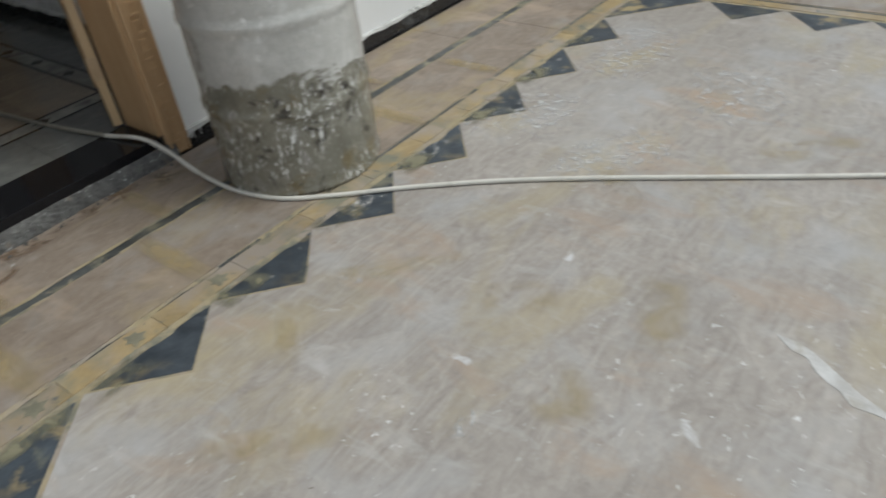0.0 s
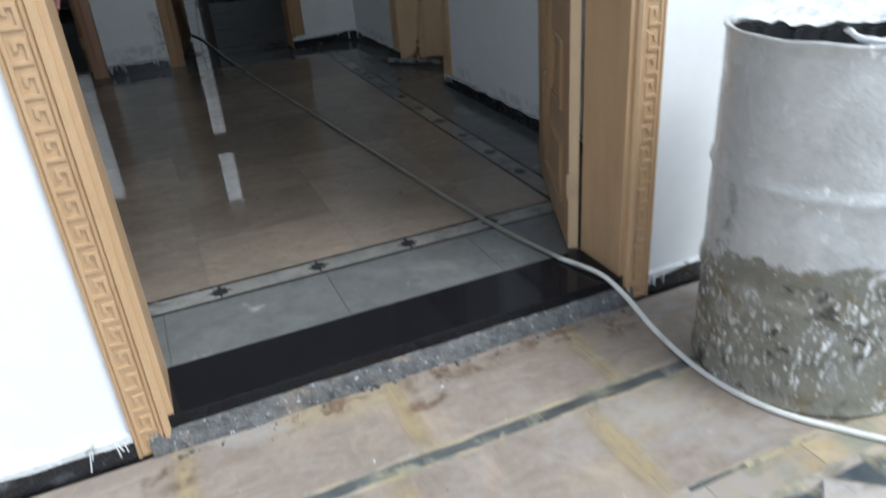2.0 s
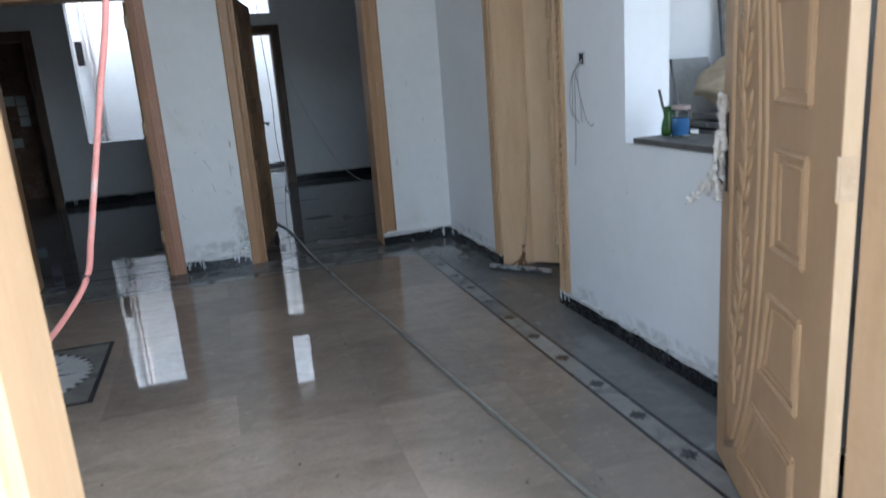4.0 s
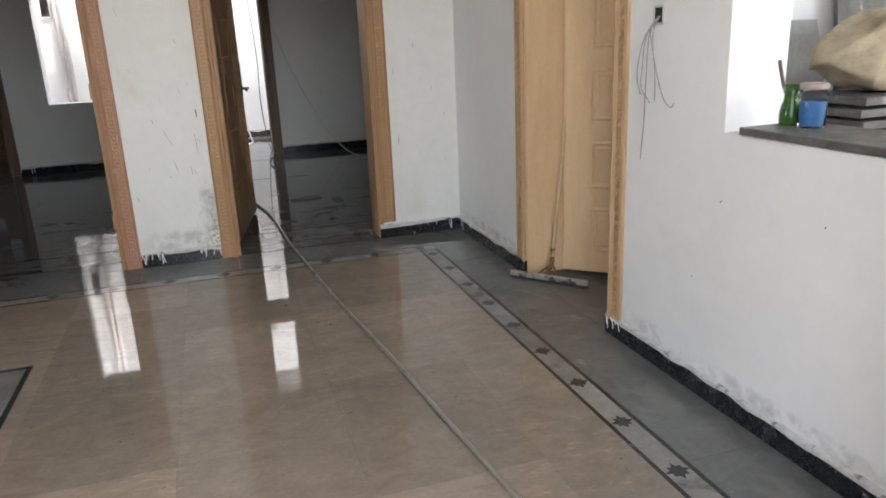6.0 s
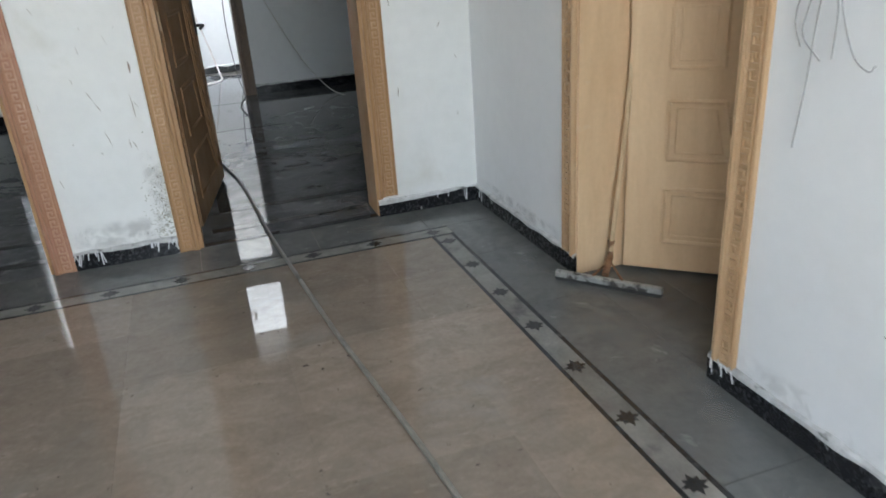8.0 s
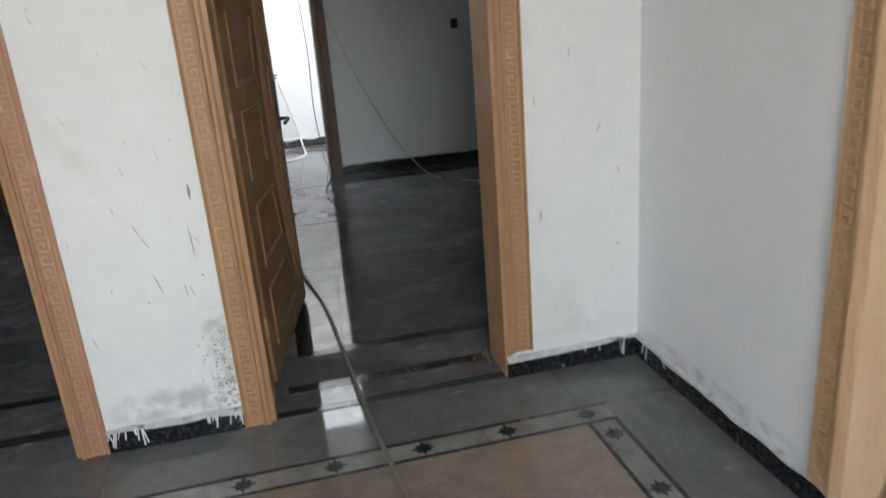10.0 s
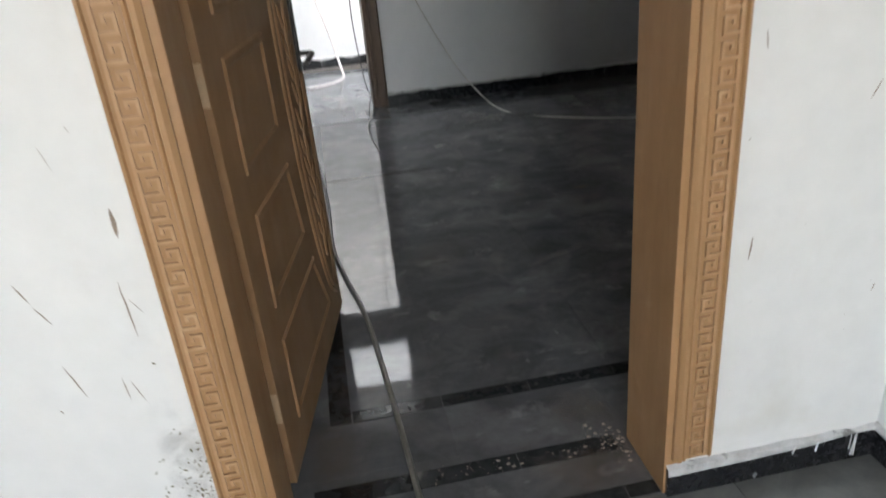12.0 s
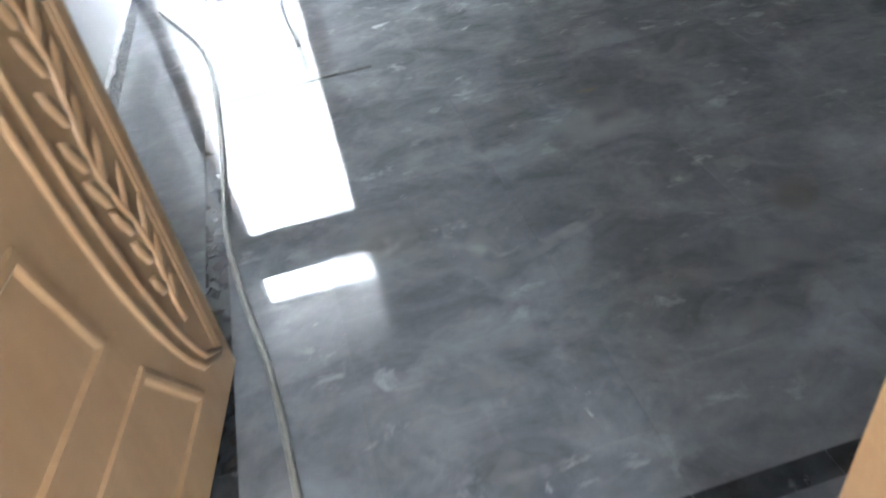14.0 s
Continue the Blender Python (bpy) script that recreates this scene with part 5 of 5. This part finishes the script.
xs = [x for x in xs if x < BX - 0.2] + [BX]
ys = [BY1 + (BY2 - BY1) * k / 9 for k in range(10)]
for x0, x1 in zip(xs, xs[1:]):
    for y0, y1 in zip(ys, ys[1:]):
        slab("brown_tile", hall, x0, y0, x1, y1, ZI, M["brown"], tilt=0.0, gap=0.0002)


def border(p0, p1, q0, q1, along_x, phase, pitch):
    """A band from p0 to p1 along, q0 to q1 across: two black lines, cream pieces, black stars."""
    def put(name, a, b, c, d, material):
        slab(name, hall, *((a, c, b, d) if along_x else (c, a, d, b)), ZI, material, gap=0.0008)
    for c, d in ((q0, q0 + L), (q1 - L, q1)):
        k = p0
        while k < p1 - 0.1:
            put("black_line", k, min(k + 0.46, p1), c, d, M["line"])
            k += 0.46
    k = p0 + ((phase - p0) % pitch)
    marks_at = []
    while k < p1:
        marks_at.append(k)
        k += pitch
    ends = [p0] + marks_at + [p1]
    for a, b in zip(ends, ends[1:]):
        if b - a > 0.02:
            put("cream_piece", a, b, q0 + L, q1 - L, M["cream"])
    for k in marks_at:
        x, y = (k, (q0 + q1) / 2) if along_x else ((q0 + q1) / 2, k)
        star("black_star", x, y, 0.047, ZI + 0.0012, hall, M["line"])


border(XL, BO, BY0, BY1, True, 0.417, 0.392)
border(BY1 + 0.001, BY2 - 0.001, BX, BO, False, 4.812, 0.3443)
border(XL, BO, BY2, BY3, True, 1.62, 0.335)

# medallion
MX, MY, MR = -0.755, 5.845, 0.40
med = tagged(thing("floor_medallion", (MX, MY, ZI), "round inlaid marble compass medallion in a square black line", "medallion"), kind="structure")
T0 = ZI + 0.0015
bm = bmesh.new()
prism(bm, [(MX + 0.45 * a, MY + 0.45 * b) for a, b in ((-1, -1), (1, -1), (1, 1), (-1, 1))], ZI - 0.003, T0)
part("square_ground", bm, M["cream"], med)
for x0, y0, x1, y1 in ((-0.46, -0.46, 0.46, -0.435), (-0.46, 0.435, 0.46, 0.46), (-0.46, -0.435, -0.435, 0.435), (0.435, -0.435, 0.46, 0.435)):
    bm = bmesh.new()
    box(bm, MX + x0, MY + y0, ZI - 0.003, MX + x1, MY + y1, T0 + 0.001)
    part("black_line", bm, M["line"], med)
ring = lambda r, n=40: [(MX + r * math.cos(2 * math.pi * k / n), MY + r * math.sin(2 * math.pi * k / n)) for k in range(n)]
flat("white_disc", med, ring(MR), T0 + 0.001, M["med_white"], 0.002)
for k in range(40):
    a = 2 * math.pi * k / 40
    flat("black_tooth", med, [(MX + q * math.cos(a + s), MY + q * math.sin(a + s)) for q, s in ((MR - 0.035, 0.0), (MR, -0.045), (MR, 0.045))], T0 + 0.002, M["line"], 0.002)
for k in range(16):
    a = 2 * math.pi * k / 16
    r = 0.32 if k % 2 == 0 else 0.25
    flat("star_ray", med, [(MX + 0.13 * math.cos(a - 0.14), MY + 0.13 * math.sin(a - 0.14)), (MX + r * math.cos(a), MY + r * math.sin(a)), (MX + 0.13 * math.cos(a + 0.14), MY + 0.13 * math.sin(a + 0.14))], T0 + 0.002, M["med_blue"], 0.002)
flat("blue_centre", med, ring(0.125, 28), T0 + 0.003, M["med_blue"], 0.002)
flat("white_centre", med, ring(0.06, 20), T0 + 0.004, M["med_white"], 0.002)

# back rooms: dark grey slabs, black strips
xs = [XL, -2.7, -2.1, -1.5, -0.9, -0.3, 0.30]
ys = [YB0 + 0.002 + 0.461 * k for k in range(16)]
ys = [y for y in ys if y < YW]
for x0, x1 in zip(xs, xs[1:]):
    for y0, y1 in zip(ys, ys[1:]):
        slab("grey_tile", back, x0, y0, x1, y1, ZI, M["grey_dark"], tilt=0.005, gap=0.0002)
ys = [YB0 + 0.002 + 0.307 * k for k in range(23)]
xs = [0.30, 0.62, 1.24, 1.86, 2.48, 3.10, 3.72, 4.34, 4.96, 5.5]
for i, (x0, x1) in enumerate(zip(xs, xs[1:])):
    o = 0.0 if i % 2 else -0.14
    for y0, y1 in zip(ys, ys[1:]):
        slab("grey_tile", back, x0, max(y0 + o, YB0 + 0.002), x1, y1 + o, ZI, M["grey_dark"], tilt=0.005, gap=0.0002)
for y0, y1, x0, x1 in ((8.338, 8.402, 0.935, 4.9), (7.985, 8.055, 0.80, 1.715), (7.795, 7.845, 0.75, 1.755), (12.18, 12.24, 0.935, 4.9), (10.77, 10.795, 0.935, 1.62)):
    run("black_strip", back, x0, y0, x1, y1, 0.305, ZI + 0.0022, M["line"], thick=0.003)
run("black_strip", back, 0.858, 8.338, 0.932, 12.24, 0.46, ZI + 0.0022, M["line"], along_x=False, thick=0.003)
for y0, y1, x0, x1 in ((8.338, 8.402, -2.9, -0.1), (7.985, 8.055, -1.0, -0.05), (12.18, 12.24, -2.9, -0.1)):
    run("black_strip", back, x0, y0, x1, y1, 0.46, ZI + 0.0022, M["line"], thick=0.003)

# ---- thin hazes of grout and paint on the veranda floor ----
def haze_film(name, colour, strength, scale, cover=0.42):
    """A dried film that thins out towards its own edges."""
    m = bpy.data.materials.new(name)
    m.use_nodes = True
    nt = m.node_tree
    p = nt.nodes["Principled BSDF"]
    p.inputs["Roughness"].default_value = 0.75
    nt.links.new(ramp(nt, tex(nt, 14, 5, 0.6), [(0.3, tuple(c * 0.8 for c in colour)), (0.7, colour)]), p.inputs["Base Color"])
    co = nt.nodes.new("ShaderNodeTexCoord")
    sep = nt.nodes.new("ShaderNodeSeparateXYZ")
    nt.links.new(co.outputs["Generated"], sep.inputs[0])
    humps = []
    for k in (0, 1):
        a = nt.nodes.new("ShaderNodeMath")
        a.operation = "SUBTRACT"
        a.inputs[0].default_value = 1.0
        nt.links.new(sep.outputs[k], a.inputs[1])
        b = nt.nodes.new("ShaderNodeMath")
        b.operation = "MULTIPLY"
        nt.links.new(sep.outputs[k], b.inputs[0])
        nt.links.new(a.outputs[0], b.inputs[1])
        humps.append(b.outputs[0])
    area = nt.nodes.new("ShaderNodeMath")
    area.operation = "MULTIPLY"
    nt.links.new(humps[0], area.inputs[0])
    nt.links.new(humps[1], area.inputs[1])
    edge = ramp(nt, area.outputs[0], [(0.0, (0, 0, 0)), (0.045, (1, 1, 1))])
    grain = ramp(nt, tex(nt, scale, 6, 0.65, 0.5), [(cover, (0, 0, 0)), (cover + 0.18, (strength,) * 3)])
    nt.links.new(mix(nt, 1.0, edge, grain, "MULTIPLY"), p.inputs["Alpha"])
    return m


HAZE = {"yellow": haze_film("yellow_grout_haze", (0.54, 0.44, 0.26), 0.42, 7, 0.42), "ochre": haze_film("ochre_joint_haze", (0.48, 0.375, 0.205), 0.5, 6, 0.32), "olive": haze_film("olive_grout_haze", (0.25, 0.235, 0.16), 0.95, 9), "dirt": haze_film("brown_mortar_dirt", (0.21, 0.135, 0.085), 0.75, 13, 0.45), "white": haze_film("white_paint_haze", (0.68, 0.68, 0.68), 0.95, 26, 0.50)}
films = [("yellow", 0.98, 1.06, 0.44, 0.11, -45), ("yellow", 1.70, 1.26, 0.55, 0.10, -46), ("yellow", 1.51, 0.51, 0.19, 0.24, -42), ("yellow", 1.95, 0.41, 0.16, 0.40, -68), ("yellow", 1.79, 0.81, 0.28, 0.17, -58),
         ("yellow", 0.17, 2.03, 0.07, 0.42, -10), ("yellow", 1.28, 1.33, 0.08, 0.32, -42), ("yellow", 2.55, 0.85, 0.40, 0.12, 42), ("yellow", 3.1, 0.3, 0.5, 0.14, -42),
         ("white", 2.37, 1.63, 0.30, 0.09, -8), ("white", 1.96, 1.62, 0.22, 0.08, -10), ("white", 2.70, 1.60, 0.26, 0.10, 0), ("white", 2.90, 1.40, 0.5, 0.35, 0), ("white", 3.45, 0.70, 0.7, 0.5, 20),
         ("white", 2.70, 0.95, 0.6, 0.35, -30), ("white", 1.60, 1.32, 0.16, 0.07, -40), ("white", 1.30, 0.66, 0.12, 0.07, 10), ("white", 3.7, 1.3, 0.8, 0.4, 0)]
films += [("ochre", X0 - 0.125 + 0.52 + 0.62 * k, (YL + YS0) / 2, 0.10, 0.46, 0) for k in range(5)] + [("ochre", -2.0 + 0.2 + 0.66 * k, (YS1 + 2.618) / 2, 0.08, 0.42, 0) for k in range(3, 8)]
films += [("dirt", 0.62, 2.57, 0.30, 0.10, 5), ("dirt", 1.05, 2.56, 0.42, 0.11, 0), ("dirt", 1.42, 2.57, 0.34, 0.10, -4), ("dirt", 1.70, 2.53, 0.20, 0.16, 0), ("dirt", 0.14, 2.50, 0.18, 0.14, 10), ("dirt", 0.93, 2.46, 0.22, 0.08, 20)]
for k in range(1, NXT - 1):
    films.append(("olive", X0 + PX * (k + 0.5) - 0.13, YT - 0.035, 0.22, 0.12, -8 + 5 * (k % 3)))
films += [("olive", X0 + 0.04, YT - 0.06, 0.12, 0.24, 12), ("olive", X0 + 0.30, YT - 0.02, 0.26, 0.08, 0)]
for k, (kind, x, y, w, l, turn) in enumerate(films):
    bm = bmesh.new()
    bm.faces.new([bm.verts.new((sx * w / 2, sy * l / 2, 0)) for sx, sy in ((-1, -1), (1, -1), (1, 1), (-1, 1))])
    ob = new("dried_film", mesh_of("dried_film", bm, HAZE[kind]))
    ob.parent = veranda
    ob.matrix_parent_inverse = place(veranda).inverted()
    ob.matrix_basis = pose(x, y, 0.0021 + 0.00005 * k, 0, 0, turn)

DUST = {"brown": haze_film("brown_dust", (0.25, 0.195, 0.15), 0.4, 14, 0.36), "ochre": haze_film("ochre_rust_stain", (0.17, 0.13, 0.075), 0.5, 12, 0.40), "pale": haze_film("pale_dried_slurry", (0.36, 0.355, 0.345), 0.5, 15, 0.44)}
for k, (floor_part, kind, x, y, w, l, turn) in enumerate(((back, "brown", 1.69, 8.11, 0.20, 0.34, 10), (back, "brown", 1.60, 7.93, 0.34, 0.20, 0), (back, "pale", 1.66, 8.22, 0.18, 0.16, 0), (back, "brown", 0.86, 8.22, 0.16, 0.30, 0),
                                                        (hall, "pale", 2.27, 6.02, 0.22, 0.34, 20), (hall, "pale", 2.30, 5.52, 0.14, 0.40, -15), (hall, "pale", 2.24, 6.75, 0.16, 0.30, 0), (hall, "brown", 2.66, 6.15, 0.5, 0.5, 0),
                                                        (hall, "pale", 2.22, 4.9, 0.18, 0.30, 10), (hall, "pale", 1.75, 7.62, 0.5, 0.14, 5), (back, "ochre", 1.42, 9.49, 0.30, 0.22, 10), (back, "ochre", 2.63, 9.16, 0.14, 0.18, 0),
                                                        (back, "pale", 2.40, 8.96, 0.34, 0.16, -12), (back, "pale", 2.22, 8.79, 0.22, 0.10, 10), (back, "pale", 2.57, 9.40, 0.13, 0.08, 0), (back, "pale", 2.39, 9.40, 0.10, 0.07, 0),
                                                        (back, "pale", 1.48, 8.81, 0.12, 0.10, 0), (back, "pale", 1.53, 8.57, 0.11, 0.10, 40), (back, "pale", 1.58, 8.84, 0.09, 0.08, 0), (back, "pale", 1.95, 9.29, 0.40, 0.06, 20),
                                                        (back, "pale", 1.75, 8.95, 0.36, 0.05, 12), (back, "pale", 1.70, 9.30, 0.10, 0.26, 0), (back, "pale", 2.30, 9.85, 0.30, 0.22, 30))):
    bm = bmesh.new()
    bm.faces.new([bm.verts.new((sx * w / 2, sy * l / 2, 0)) for sx, sy in ((-1, -1), (1, -1), (1, 1), (-1, 1))])
    ob = new("dried_film", mesh_of("dried_film", bm, DUST[kind]))
    ob.parent = floor_part
    ob.matrix_parent_inverse = place(floor_part).inverted()
    ob.matrix_basis = pose(x, y, ZI + 0.0034 + 0.0001 * k, 0, 0, turn)

loose_tile = tagged(part("loose_tile", bmesh.new(), M["med_white"]), "loose pale stone tile lying by the veranda wall", "tile")
bm = bmesh.new()
box(bm, 4.52, 2.03, 0.0005, 4.83, 2.39, 0.014)
bm.to_mesh(loose_tile.data)
bm.free()

# grey damp smudges above the skirtings
GRIME = haze_film("grey_damp_smudge", (0.44, 0.44, 0.41), 0.26, 9)


def smudge(parent, centre, w, h, turn):
    bm = bmesh.new()
    bm.faces.new([bm.verts.new((sx * w / 2, sy * h / 2, 0)) for sx, sy in ((-1, -1), (1, -1), (1, 1), (-1, 1))])
    ob = new("damp_smudge", mesh_of("damp_smudge", bm, GRIME))
    ob.parent = parent
    ob.matrix_parent_inverse = place(parent).inverted()
    ob.matrix_basis = pose(*centre, 90, 0, turn)


for x, w, h in ((0.35, 0.55, 0.16), (0.575, 0.12, 0.55)):
    smudge(wall_back, (x, YB0 - 0.004, 0.205 + h * 0.42), w, h, 0)
for y, w, h in ((7.2, 1.1, 0.08), (5.2, 0.6, 0.10), (4.3, 1.6, 0.08)):
    smudge(wall_right, (XR0 - 0.004, y, 0.205 + h * 0.42), w, h, -90)
